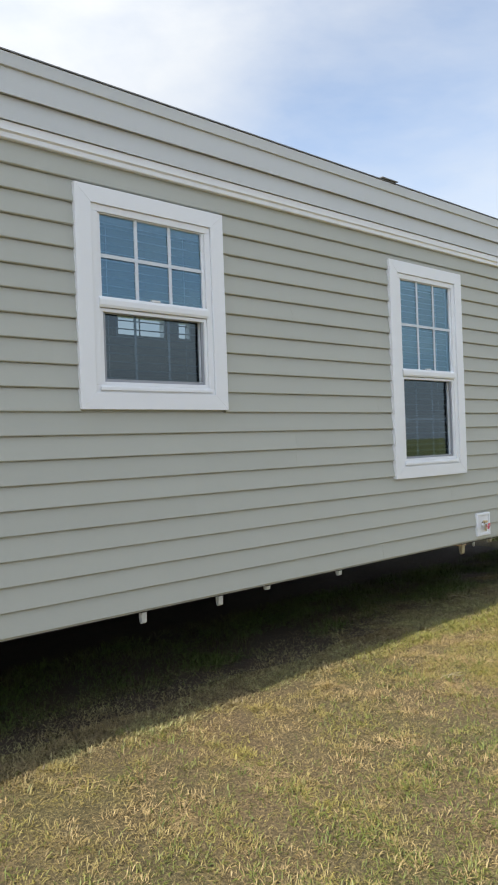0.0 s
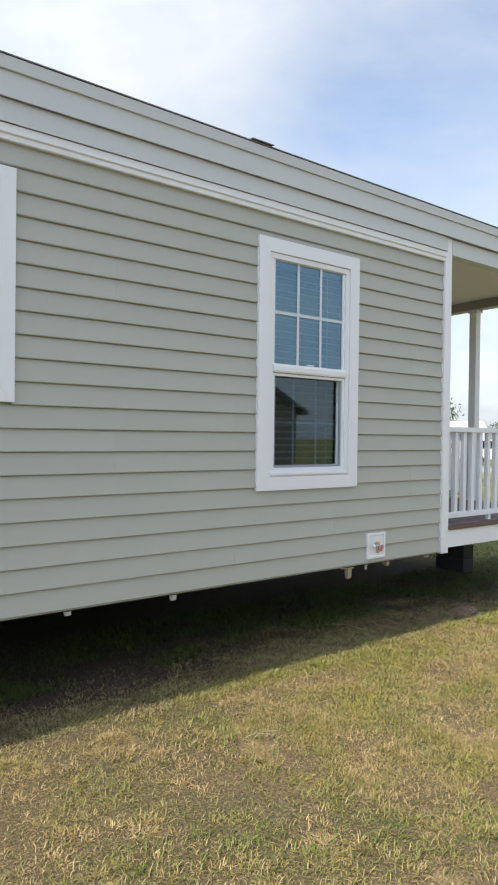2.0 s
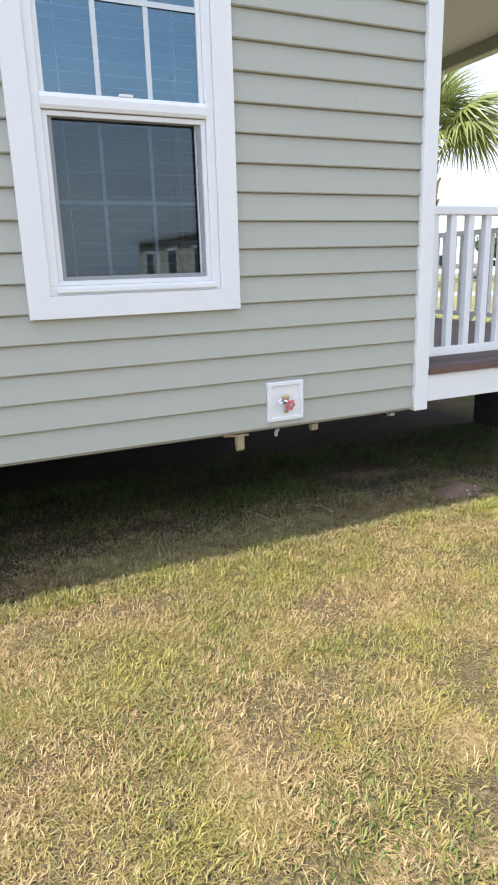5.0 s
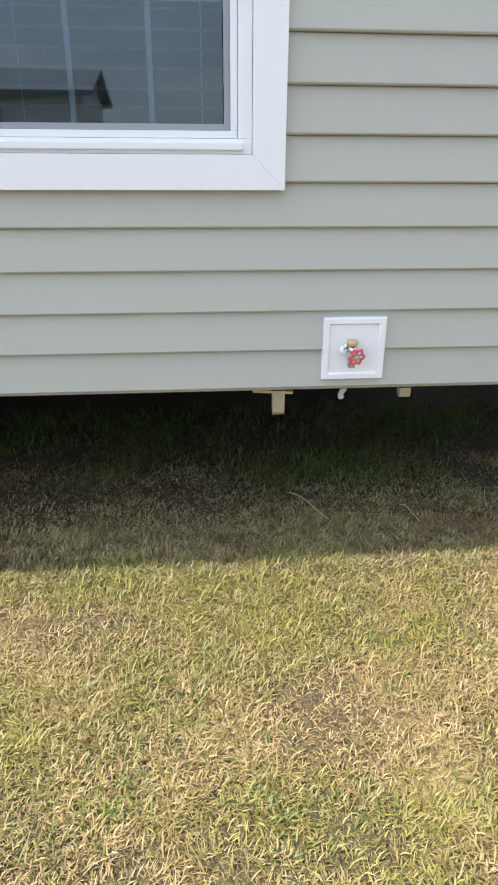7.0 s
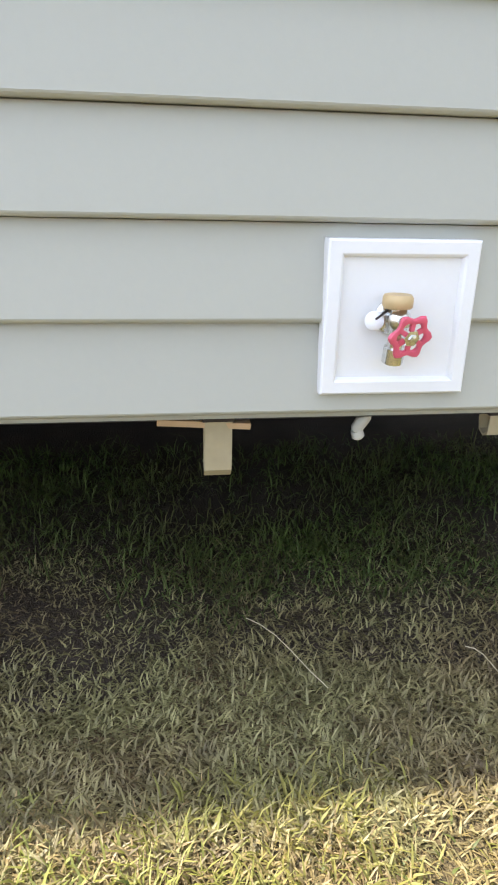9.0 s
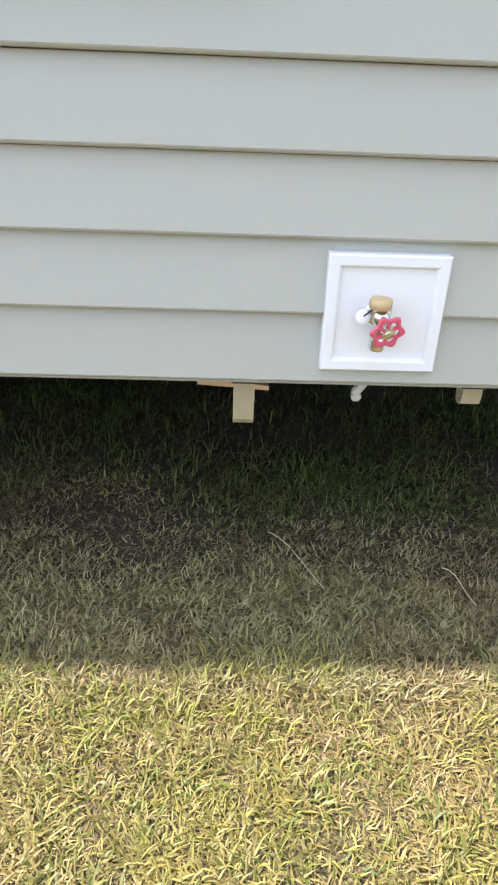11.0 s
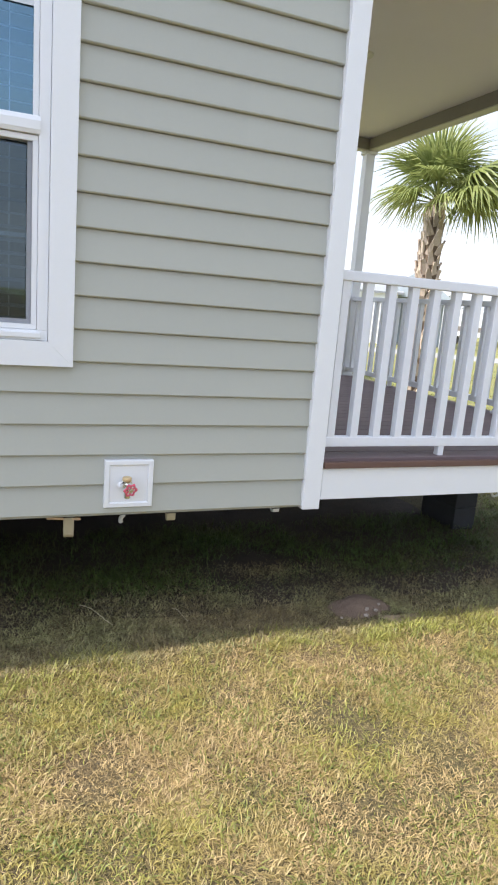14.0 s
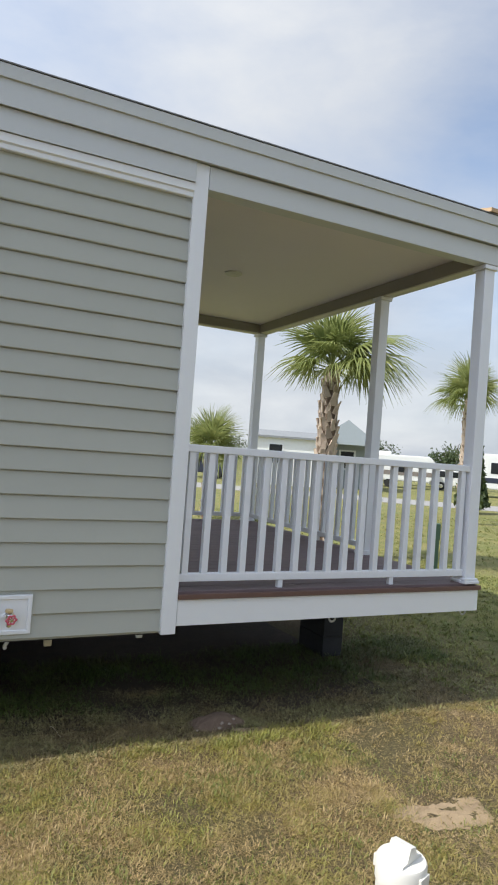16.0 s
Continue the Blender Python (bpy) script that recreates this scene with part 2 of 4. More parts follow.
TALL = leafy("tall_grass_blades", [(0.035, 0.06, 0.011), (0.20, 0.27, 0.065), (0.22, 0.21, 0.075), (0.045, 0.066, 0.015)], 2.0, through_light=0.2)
CLOSE = leafy("close_grass_blades", [(0.11, 0.095, 0.038), (0.40, 0.37, 0.16), (0.10, 0.066, 0.034), (0.36, 0.29, 0.135)], 2.2, through_light=0.12)
EDGE = leafy("sunny_green_blades", [(0.16, 0.18, 0.032), (0.40, 0.375, 0.09), (0.38, 0.33, 0.09), (0.17, 0.17, 0.036)], 2.4, through_light=0.25)
FOLIAGE = leafy("dark_foliage", [(0.035, 0.06, 0.022), (0.07, 0.10, 0.03), (0.05, 0.08, 0.03), (0.10, 0.12, 0.04)], 0.8)


def lawn_soil():
    """Thatchy soil: dark gaps and straw at blade size, dry near the house and greener on the open lawn beyond it."""
    m = mat("lawn_soil", (0.3, 0.24, 0.11), rough=0.95, scale=1.3, fine=150, bump=1.0, depth=0.012)
    nt = m.node_tree
    geo = nt.nodes.new("ShaderNodeNewGeometry")
    fine = nt.nodes.new("ShaderNodeTexNoise")
    fine.inputs["Scale"].default_value, fine.inputs["Detail"].default_value, fine.inputs["Roughness"].default_value = 70.0, 8.0, 0.7
    nt.links.new(geo.outputs["Position"], fine.inputs["Vector"])
    big = nt.nodes.new("ShaderNodeTexNoise")
    big.inputs["Scale"].default_value, big.inputs["Detail"].default_value = 1.1, 6.0
    nt.links.new(geo.outputs["Position"], big.inputs["Vector"])
    sep = nt.nodes.new("ShaderNodeSeparateXYZ")
    nt.links.new(geo.outputs["Position"], sep.inputs["Vector"])
    over = []
    for axis, lo, hi in (("X", 8.6, 10.8), ("Y", 6.5, 9.0)):
        g = nt.nodes.new("ShaderNodeMapRange")
        g.inputs["From Min"].default_value, g.inputs["From Max"].default_value = lo, hi
        nt.links.new(sep.outputs[axis], g.inputs["Value"])
        over.append(g)
    far = nt.nodes.new("ShaderNodeMath")
    far.operation = "MAXIMUM"
    nt.links.new(over[0].outputs["Result"], far.inputs[0])
    nt.links.new(over[1].outputs["Result"], far.inputs[1])
    drift = nt.nodes.new("ShaderNodeMapRange")
    drift.inputs["From Min"].default_value, drift.inputs["From Max"].default_value = 0.38, 0.62
    nt.links.new(big.outputs["Fac"], drift.inputs["Value"])

    def ramp(stops):
        r = nt.nodes.new("ShaderNodeValToRGB")
        r.color_ramp.elements[0].position, r.color_ramp.elements[0].color = stops[0][0], (*stops[0][1], 1)
        r.color_ramp.elements[1].position, r.color_ramp.elements[1].color = stops[-1][0], (*stops[-1][1], 1)
        for p, c in stops[1:-1]:
            r.color_ramp.elements.new(p).color = (*c, 1)
        nt.links.new(fine.outputs["Fac"], r.inputs["Fac"])
        return r

    def mixed(fac, a, b):
        x = nt.nodes.new("ShaderNodeMix")
        x.data_type = "RGBA"
        nt.links.new(fac, x.inputs["Factor"])
        nt.links.new(a, x.inputs["A"])
        nt.links.new(b, x.inputs["B"])
        return x.outputs["Result"]
    dry = ramp([(0.34, (0.035, 0.024, 0.012)), (0.52, (0.13, 0.09, 0.042)), (0.70, (0.30, 0.215, 0.11))])
    mossy = ramp([(0.34, (0.03, 0.025, 0.010)), (0.52, (0.10, 0.08, 0.030)), (0.70, (0.24, 0.195, 0.08))])
    green = ramp([(0.34, (0.07, 0.07, 0.022)), (0.5, (0.22, 0.20, 0.065)), (0.66, (0.40, 0.35, 0.13))])
    lush = ramp([(0.34, (0.05, 0.065, 0.02)), (0.5, (0.15, 0.165, 0.045)), (0.66, (0.30, 0.29, 0.09))])
    near = mixed(drift.outputs["Result"], dry.outputs["Color"], mossy.outputs["Color"])
    away = mixed(drift.outputs["Result"], green.outputs["Color"], lush.outputs["Color"])
    nt.links.new(mixed(far.outputs[0], near, away), nt.nodes["Principled BSDF"].inputs["Base Color"])
    return m


LAWN = lawn_soil()
ROADGREY = mat("pale_road", (0.33, 0.32, 0.31), rough=0.9, var=0.12, scale=2, bump=0.3)
PALE_WALL = mat("pale_house_siding", (0.80, 0.80, 0.79), rough=0.6, var=0.04)
BLUE_WALL = mat("grey_blue_siding", (0.33, 0.37, 0.40), rough=0.6, var=0.05)
TAN_WALL = mat("tan_house_siding", (0.46, 0.41, 0.33), rough=0.6, var=0.05)
ROOF_GREY = mat("grey_roof_shingle", (0.26, 0.27, 0.28), rough=0.9, var=0.15, scale=8)
RV_WHITE = mat("white_rv_panel", (0.78, 0.78, 0.77), rough=0.35, var=0.03)
RV_DARK = mat("dark_vehicle_glass", (0.02, 0.022, 0.025), rough=0.12, var=0.1)
RV_STRIPE = mat("grey_brown_rv_stripe", (0.22, 0.19, 0.17), rough=0.4, var=0.05)
GREEN_PLASTIC = mat("dark_green_plastic", (0.05, 0.12, 0.08), rough=0.5, var=0.1)
TAUPE = mat("taupe_strip", (0.29, 0.27, 0.235), rough=0.7, var=0.08)
TYRE = mat("tyre_rubber", (0.025, 0.025, 0.025), rough=0.8, var=0.1)
NAVY = mat("dark_navy_paint", (0.03, 0.035, 0.06), rough=0.3, var=0.1)


# ---- mesh helpers ----
def box(bm, x0, x1, y0, y1, z0, z1, bevel=0.0):
    vs = [bm.verts.new((x, y, z)) for z in (z0, z1) for y in (y0, y1) for x in (x0, x1)]
    fs = [bm.faces.new([vs[i] for i in q]) for q in ((0, 2, 3, 1), (4, 5, 7, 6), (0, 1, 5, 4), (2, 6, 7, 3), (0, 4, 6, 2), (1, 3, 7, 5))]
    if bevel:
        es = list({e for f in fs for e in f.edges})
        bmesh.ops.bevel(bm, geom=es, offset=bevel, segments=2, affect="EDGES", profile=0.6)
    return bm


def boxes(*args, bevel=0.0):
    bm = bmesh.new()
    for a in args:
        box(bm, *a, bevel=bevel)
    return bm


def prism(bm, outline, axis, a, b):
    """Closed prism: outline of 2D points, run along the axis from a to b."""
    def put(p, c):
        return {"x": (c, p[0], p[1]), "y": (p[0], c, p[1]), "z": (p[0], p[1], c)}[axis]
    lo, hi = [bm.verts.new(put(p, a)) for p in outline], [bm.verts.new(put(p, b)) for p in outline]
    n = len(outline)
    for i in range(n):
        bm.faces.new((lo[i], lo[(i + 1) % n], hi[(i + 1) % n], hi[i]))
    bm.faces.new(lo[::-1])
    bm.faces.new(hi)
    bmesh.ops.recalc_face_normals(bm, faces=bm.faces[:])
    return bm


def lathe(bm, profile, segments=20, m=Matrix.Identity(4)):
    """Turn a profile of (radius, z) round the z axis."""
    rings = []
    for r, z in profile:
        rings.append([bm.verts.new(m @ Vector((r * math.cos(2 * math.pi * k / segments), r * math.sin(2 * math.pi * k / segments), z))) for k in range(segments)])
    for a, b in zip(rings, rings[1:]):
        for k in range(segments):
            bm.faces.new((a[k], a[(k + 1) % segments], b[(k + 1) % segments], b[k]))
    bm.faces.new(rings[0][::-1])
    bm.faces.new(rings[-1])
    return bm


def to_mesh(name, bm, material, smooth=False):
    me = bpy.data.meshes.new(name)
    bm.to_mesh(me)
    bm.free()
    me.materials.append(material)
    if smooth:
        me.polygons.foreach_set("use_smooth", [True] * len(me.polygons))
        me.set_sharp_from_angle(angle=radians(40))
    return me


def part(name, bm, material, parent=None, label="", smooth=False):
    ob = new(name, to_mesh(name, bm, material, smooth))
    if parent is not None:
        ob.parent = parent
        ob.matrix_parent_inverse = Matrix.Identity(4)
    if label:
        tagged(ob, label)
    return ob


def piece(name, me, parent, m=None):
    """One more object on a shared mesh."""
    ob = new(name, me)
    ob.parent = parent
    if m is not None:
        ob.matrix_basis = m
    return ob


def thing(name, label, category, m=None, group="", kind=""):
    ob = new(name)
    ob.empty_display_size = 0.1
    if m is not None:
        ob.matrix_basis = m
    return tagged(ob, label, category, group, kind)


# ---- plan ----
W = 3.372            # face of the wall's sheathing; the lane lies on its low-y side
X0, X1 = -4.5, 6.47  # the long wall's ends
BACK = 7.34          # the far long wall
BASE, LAP = 0.613, 0.1312
WIN = {"window_1": (1.650, 2.674, 1.808, 3.088, 2.430), "window_2": (4.360, 5.364, 1.248, 3.060, 2.135)}
DECK_Z, PX1 = 0.850, 8.99
BEAM_Z, CEIL_Z = 3.300, 3.420


def lump(x, y):
    """Height of the ground: gentle lumps near the house, falling a little along the wall."""
    k = max(0.0, 1 - max(abs(x - 4) / 12, abs(y - 2) / 9)) ** 0.5
    slope = -0.016 * min(max(4.2 - x, 0.0), 7.0)
    return slope + k * 0.03 * noise.noise((x * 0.9, y * 0.9, 3.0)) + k * 0.012 * noise.noise((x * 3.1, y * 3.1, 7.0))


# ---- ground ----
gx = [-700, -250, -90, -40, -20] + [round(-9 + 0.25 * i, 3) for i in range(97)] + [20, 30, 60, 120, 300, 700]
gy = [-700, -250, -90, -40, -20] + [round(-8 + 0.25 * i, 3) for i in range(81)] + [18, 30, 60, 120, 300, 700]
ground_me = bpy.data.meshes.new("ground")
ground_me.from_pydata([(x, y, lump(x, y)) for y in gy for x in gx], [],
                      [(j * len(gx) + i, j * len(gx) + i + 1, (j + 1) * len(gx) + i + 1, (j + 1) * len(gx) + i) for j in range(len(gy) - 1) for i in range(len(gx) - 1)])
ground_me.materials.append(LAWN)
ground_me.polygons.foreach_set("use_smooth", [True] * len(ground_me.polygons))
tagged(new("ground", ground_me), "dry mown lawn of straw and green grass", "lawn", kind="structure")


# ---- long wall, with its openings ----
def wall_with_holes(bm, x0, x1, y0, y1, z0, z1, holes):
    xs = sorted({x0, x1, *[h[0] for h in holes], *[h[1] for h in holes]})
    for a, b in zip(xs, xs[1:]):
        cuts = sorted((h[2], h[3]) for h in holes if h[0] <= a and b <= h[1])
        z = z0
        for c, d in cuts:
            box(bm, a, b, y0, y1, z, c)
            z = d
        box(bm, a, b, y0, y1, z, z1)
    return bm


HOLES = [(a + 0.105, b - 0.105, c + 0.105, d - 0.105) for a, b, c, d, _ in WIN.values()]
wall_south = part("wall_south", wall_with_holes(bmesh.new(), X0, X1, W + 0.012, W + 0.10, 0.60, 3.65, HOLES), SIDING)
tagged(wall_south, "long house wall with sage-grey horizontal lap siding", "wall", kind="structure")
for nm, bm in (("wall_north", wall_with_holes(bmesh.new(), X0, X1, BACK - 0.10, BACK, 0.60, 3.65, [(3.86, 4.58, 2.98, 3.27), (4.76, 4.97, 3.00, 3.25)])), ("wall_east", boxes((X1 - 0.10, X1, W + 0.10, 5.74, 0.60, 3.65), (X1 - 0.10, X1, 6.32, BACK - 0.10, 0.60, 3.65), (X1 - 0.10, X1, 5.74, 6.32, 0.60, 1.28), (X1 - 0.10, X1, 5.74, 6.32, 2.86, 3.65))),
               ("wall_west", boxes((X0, X0 + 0.10, W + 0.10, BACK - 0.10, 0.60, 3.65)))):
    tagged(part(nm, bm, SIDING), "plain sage-grey house wall", "wall", kind="structure")
tagged(part("partition_wall", boxes((0.60, 0.68, W + 0.10, BACK - 0.10, 0.80, 3.3)), ROOM), "plain painted interior wall", "wall", kind="structure")
tagged(part("floor", boxes((X0 + 0.1, X1 - 0.1, W + 0.1, BACK - 0.1, 0.70, 0.80)), ROOM), "plain interior floor", "floor", kind="structure")
tagged(part("ceiling", boxes((X0 + 0.1, X1 - 0.1, W + 0.1, BACK - 0.1, 3.3, 3.38)), ROOM), "plain interior ceiling", "ceiling", kind="structure")
tagged(part("underbelly", boxes((X0 + 0.02, X1 - 0.02, W + 0.05, BACK - 0.02, 0.585, 0.598)), DARK), "black sheet closing the underside of the house", "underbelly", kind="structure")

# unseen boards along the far side and west end, added to block light below
tagged(part("skirting", boxes((X0, X1, BACK - 0.06, BACK - 0.02, -0.2, 0.584), (X0, X0 + 0.04, W + 0.05, BACK - 0.06, -0.2, 0.584)), DARK), "unseen dark skirting added to keep light out below the house", "skirting", kind="structure")

# siding: courses of overlapping vinyl planks, broken by the windows
LIP = [(W + 0.0020, LAP - 0.0018), (W - 0.0160, 0.0080), (W - 0.0163, 0.0069), (W - 0.0152, 0.0042), (W - 0.0125, 0.0015), (W - 0.0095, 0.0), (W + 0.0105, 0.0), (W + 0.0105, LAP - 0.0010)]
plank_cache = {}


def plank(x0, x1, z, proud):
    key = round(x1 - x0, 3)
    if key not in plank_cache:
        plank_cache[key] = to_mesh("siding_plank", prism(bmesh.new(), LIP, "x", 0.0, key), SIDING)
    piece("siding_plank", plank_cache[key], wall_south, pose(x0, -0.0004 * proud, z + 0.0003 * proud))


for i in range(20):
    z = BASE + i * LAP
    spans = [(X0, X1)]
    for a, b, c, d, _ in WIN.values():
        if z + LAP > c + 0.10 and z < d - 0.10:
            spans = [s for u, v in spans for s in ((u, min(v, a + 0.012)), (max(u, b - 0.012), v)) if s[1] - s[0] > 0.02]
    seams = [x for x in (5.17 - 3.66 * k + 0.9 * ((i // 2 - 1) % 4) for k in range(-1, 4))]
    for u, v in spans:
        cuts = [u] + sorted(x for x in seams if u + 0.15 < x < v - 0.15) + [v]
        for k, (p, q) in enumerate(zip(cuts, cuts[1:])):
            plank(p - (0.025 if k else 0.0), q, z, k % 2)


# ---- eaves ----
def trim(name, x0, x1, outline, material, label):
    return tagged(part(name, prism(bmesh.new(), outline, "x", x0, x1), material), label, "trim", kind="structure")


trim("frieze_trim", X0, X1 - 0.004, [(W, 3.232), (W - 0.024, 3.232), (W - 0.028, 3.236), (W - 0.028, 3.262), (W - 0.040, 3.270), (W - 0.040, 3.316), (W, 3.316)], WHITE, "white moulded trim board under the eaves")
trim("lower_fascia", X0, X1 - 0.004, [(W - 0.03, 3.324), (W - 0.050, 3.317), (W - 0.053, 3.319), (W - 0.046, 3.446), (W, 3.446), (W, 3.324)], FASCIA, "pale grey lower fascia panel with a lapped edge")
trim("upper_fascia", X0 - 0.1, PX1 + 0.12, [(W - 0.04, 3.452), (W - 0.068, 3.444), (W - 0.071, 3.446), (W - 0.066, 3.588), (W - 0.003, 3.588), (W - 0.003, 3.452)], FASCIA, "pale grey upper fascia panel along the roof edge")
trim("drip_edge", X0 - 0.1, PX1 + 0.12, [(W - 0.003, 3.592), (W - 0.078, 3.586), (W - 0.081, 3.588), (W - 0.085, 3.656), (W - 0.003, 3.658)], FASCIA, "grey metal drip edge along the roof")
roof = part("roof", prism(bmesh.new(), [(W - 0.090, 3.660), (W - 0.090, 3.667), (5.4, 4.08), (BACK + 0.1, 3.669), (BACK + 0.1, 3.660), (5.4, 4.05)], "x", X0 - 0.12, PX1 + 0.14), SHINGLE)
tagged(roof, "low-pitched dark shingle roof with a thin edge", "roof", kind="structure")
flap = bmesh.new()
prism(flap, [(W - 0.104, 3.671), (W - 0.105, 3.677), (W + 0.10, 3.708), (W + 0.10, 3.702)], "x", 4.23, 4.42)
tagged(part("lifted_shingle", flap, SHINGLE), "loose dark shingle tab lifted at the roof edge", "shingle")
tagged(part("roof_end_strip", prism(bmesh.new(), [(W - 0.104, 3.670), (W - 0.106, 3.698), (W + 0.3, 3.79), (W + 0.3, 3.745)], "x", 8.80, PX1 + 0.15), RAW_WOOD), "short raw wood strip on the roof corner", "board")
corner = tagged(part("corner_trim", boxes((6.464, 6.557, 3.340, W + 0.06, 0.598, 3.446), bevel=0.004), WHITE), "white vinyl corner post of the house wall", "trim", kind="structure")


# ---- windows ----
def window(name, x0, x1, z0, z1, zr, lower_bars):
    top = thing(name, "white vinyl single-hung window with a wide flat surround", "window", kind="structure")
    f = 0.098
    yo = W - 0.034
    for nm, q in (("surround_board", [(x0, z0), (x1, z0), (x1 - f, z0 + f), (x0 + f, z0 + f)]), ("surround_board", [(x1, z0), (x1, z1), (x1 - f, z1 - f), (x1 - f, z0 + f)]),
                  ("surround_board", [(x1, z1), (x0, z1), (x0 + f, z1 - f), (x1 - f, z1 - f)]), ("surround_board", [(x0, z1), (x0, z0), (x0 + f, z0 + f), (x0 + f, z1 - f)])):
        bm = prism(bmesh.new(), q, "y", yo, W + 0.02)
        bmesh.ops.bevel(bm, geom=bm.edges[:], offset=0.0012, segments=1, affect="EDGES")
        part(nm, bm, WHITE, top)
    a, b, c, d = x0 + 0.105, x1 - 0.105, z0 + 0.105, z1 - 0.105
    ym = W - 0.022

    def ring(nm, x0, x1, z0, z1, w, y0, y1, m, bevel=0.003):
        part(nm, boxes((x0, x1, y0, y1, z0, z0 + w), (x0, x1, y0, y1, z1 - w, z1), (x0, x0 + w, y0, y1, z0 + w, z1 - w), (x1 - w, x1, y0, y1, z0 + w, z1 - w), bevel=bevel), m, top)
    ring("window_frame", a - 0.006, b + 0.006, c - 0.006, d + 0.006, 0.041, ym, W + 0.05, WHITE)
    # upper sash stands outside the lower one's plane; an inner stop runs round the screen
    part("upper_sash", boxes((a + 0.036, a + 0.056, ym + 0.012, ym + 0.040, zr + 0.010, d - 0.036), (b - 0.056, b - 0.036, ym + 0.012, ym + 0.040, zr + 0.010, d - 0.036), (a + 0.056, b - 0.056, ym + 0.012, ym + 0.040, d - 0.041, d - 0.036), bevel=0.002), WHITE, top)
    rail = bmesh.new()
    prism(rail, [(ym - 0.004, zr + 0.026), (ym - 0.010, zr + 0.012), (ym - 0.010, zr - 0.018), (ym - 0.004, zr - 0.032), (ym + 0.030, zr - 0.034), (ym + 0.030, zr + 0.032), (ym + 0.004, zr + 0.032)], "x", a + 0.030, b - 0.030)
    part("meeting_rail", rail, WHITE, top)
    ring("inner_stop", a + 0.036, b - 0.036, c + 0.036, zr - 0.036, 0.020, ym + 0.008, ym + 0.050, WHITE, 0.002)
    ring("screen_frame", a + 0.057, b - 0.057, c + 0.057, zr - 0.041, 0.017, ym + 0.020, ym + 0.030, GREY_FRAME, 0.001)
    ring("lower_sash", a + 0.057, b - 0.057, c + 0.057, zr - 0.040, 0.016, ym + 0.040, ym + 0.066, WHITE, 0.002)
    part("sash_lock", boxes(((a + b) / 2 - 0.03, (a + b) / 2 + 0.03, ym - 0.002, ym + 0.022, zr + 0.0325, zr + 0.044), bevel=0.003), WHITE, top)
    gx0, gx1 = a + 0.0565, b - 0.0565
    up = part("upper_pane", boxes((gx0, gx1, ym + 0.025, ym + 0.029, zr + 0.0325, d - 0.0415)), GLASS, top, "clear glass reflecting the sky")
    lo = part("lower_pane", boxes((gx0 + 0.017, gx1 - 0.017, ym + 0.055, ym + 0.059, c + 0.074, zr - 0.057)), GLASS_SCREEN, top, "darker screened glass")
    for pane in (up, lo):
        pane.data.materials.append(CLEAR)
        for f in pane.data.polygons:
            f.material_index = 0 if f.normal.y < -0.5 else 1
    up.visible_shadow = lo.visible_shadow = False
    for k in (1, 2):
        x = gx0 + (gx1 - gx0) * k / 3
        part("grille_bar", boxes((x - 0.011, x + 0.011, ym + 0.0185, ym + 0.0245, zr + 0.033, d - 0.042)), MUNTIN, top)
        part("grille_bar", boxes((x - 0.008, x + 0.008, ym + 0.062, ym + 0.067, c + 0.075, zr - 0.058)), MUNTIN, top)
    zm = (zr + d - 0.01) / 2
    part("grille_bar", boxes((gx0, gx1, ym + 0.0165, ym + 0.0182, zm - 0.011, zm + 0.011)), MUNTIN, top)
    if lower_bars:
        zm = (c + zr) / 2
        part("grille_bar", boxes((gx0 + 0.018, gx1 - 0.018, ym + 0.0675, ym + 0.0695, zm - 0.008, zm + 0.008)), MUNTIN, top)
    part("sill_lip", boxes((a + 0.02, b - 0.02, ym - 0.014, ym, c + 0.004, c + 0.026), bevel=0.004), WHITE, top)
    return a, b, c, d


def blind(x0, x1, z0, z1, y):
    top = thing("window_blind", "white horizontal slat blind hanging behind the window glass", "blind", group="window blinds")
    part("headrail", boxes((x0, x1, y - 0.02, y + 0.02, z1 - 0.045, z1), bevel=0.004), BLIND, top)
    slat = to_mesh("slat", prism(bmesh.new(), [(-0.025, -0.0085), (0.0, 0.0015), (0.025, 0.0065), (0.0, 0.0042)], "x", 0.0, x1 - x0), BLIND)
    n = int((z1 - z0 - 0.06) / 0.050)
    for k in range(n):
        piece("slat", slat, top, pose(x0, y, z1 - 0.07 - k * 0.050, random.Random(k).uniform(-3, 3)))
    part("bottom_rail", boxes((x0, x1, y - 0.016, y + 0.016, z0 - 0.005, z0 + 0.015), bevel=0.003), BLIND, top)
    for x in (x0 + 0.13, x1 - 0.13):
        part("ladder_cord", boxes((x - 0.002, x + 0.002, y - 0.002, y + 0.002, z0, z1 - 0.04)), BLIND, top)


for nm, (a, b, c, d, zr) in WIN.items():
    ia, ib, ic, id_ = window(nm, a, b, c, d, zr, nm == "window_2")
    blind(ia + 0.005, ib - 0.005, ic + 0.02, id_ - 0.01, W + 0.083)

# glazed opening from the room to the porch
far = thing("window_3", "white framed glazed opening from the room to the porch", "window", kind="structure")
part("window_frame", boxes((X1 - 0.105, X1 + 0.005, 5.741, 5.781, 1.281, 2.859), (X1 - 0.105, X1 + 0.005, 6.279, 6.319, 1.281, 2.859), (X1 - 0.105, X1 + 0.005, 5.781, 6.279, 1.281, 1.321), (X1 - 0.105, X1 + 0.005, 5.781, 6.279, 2.819, 2.859)), WHITE, far)
part("middle_rail", boxes((X1 - 0.08, X1 - 0.02, 5.781, 6.279, 2.02, 2.13), bevel=0.003), WHITE, far)
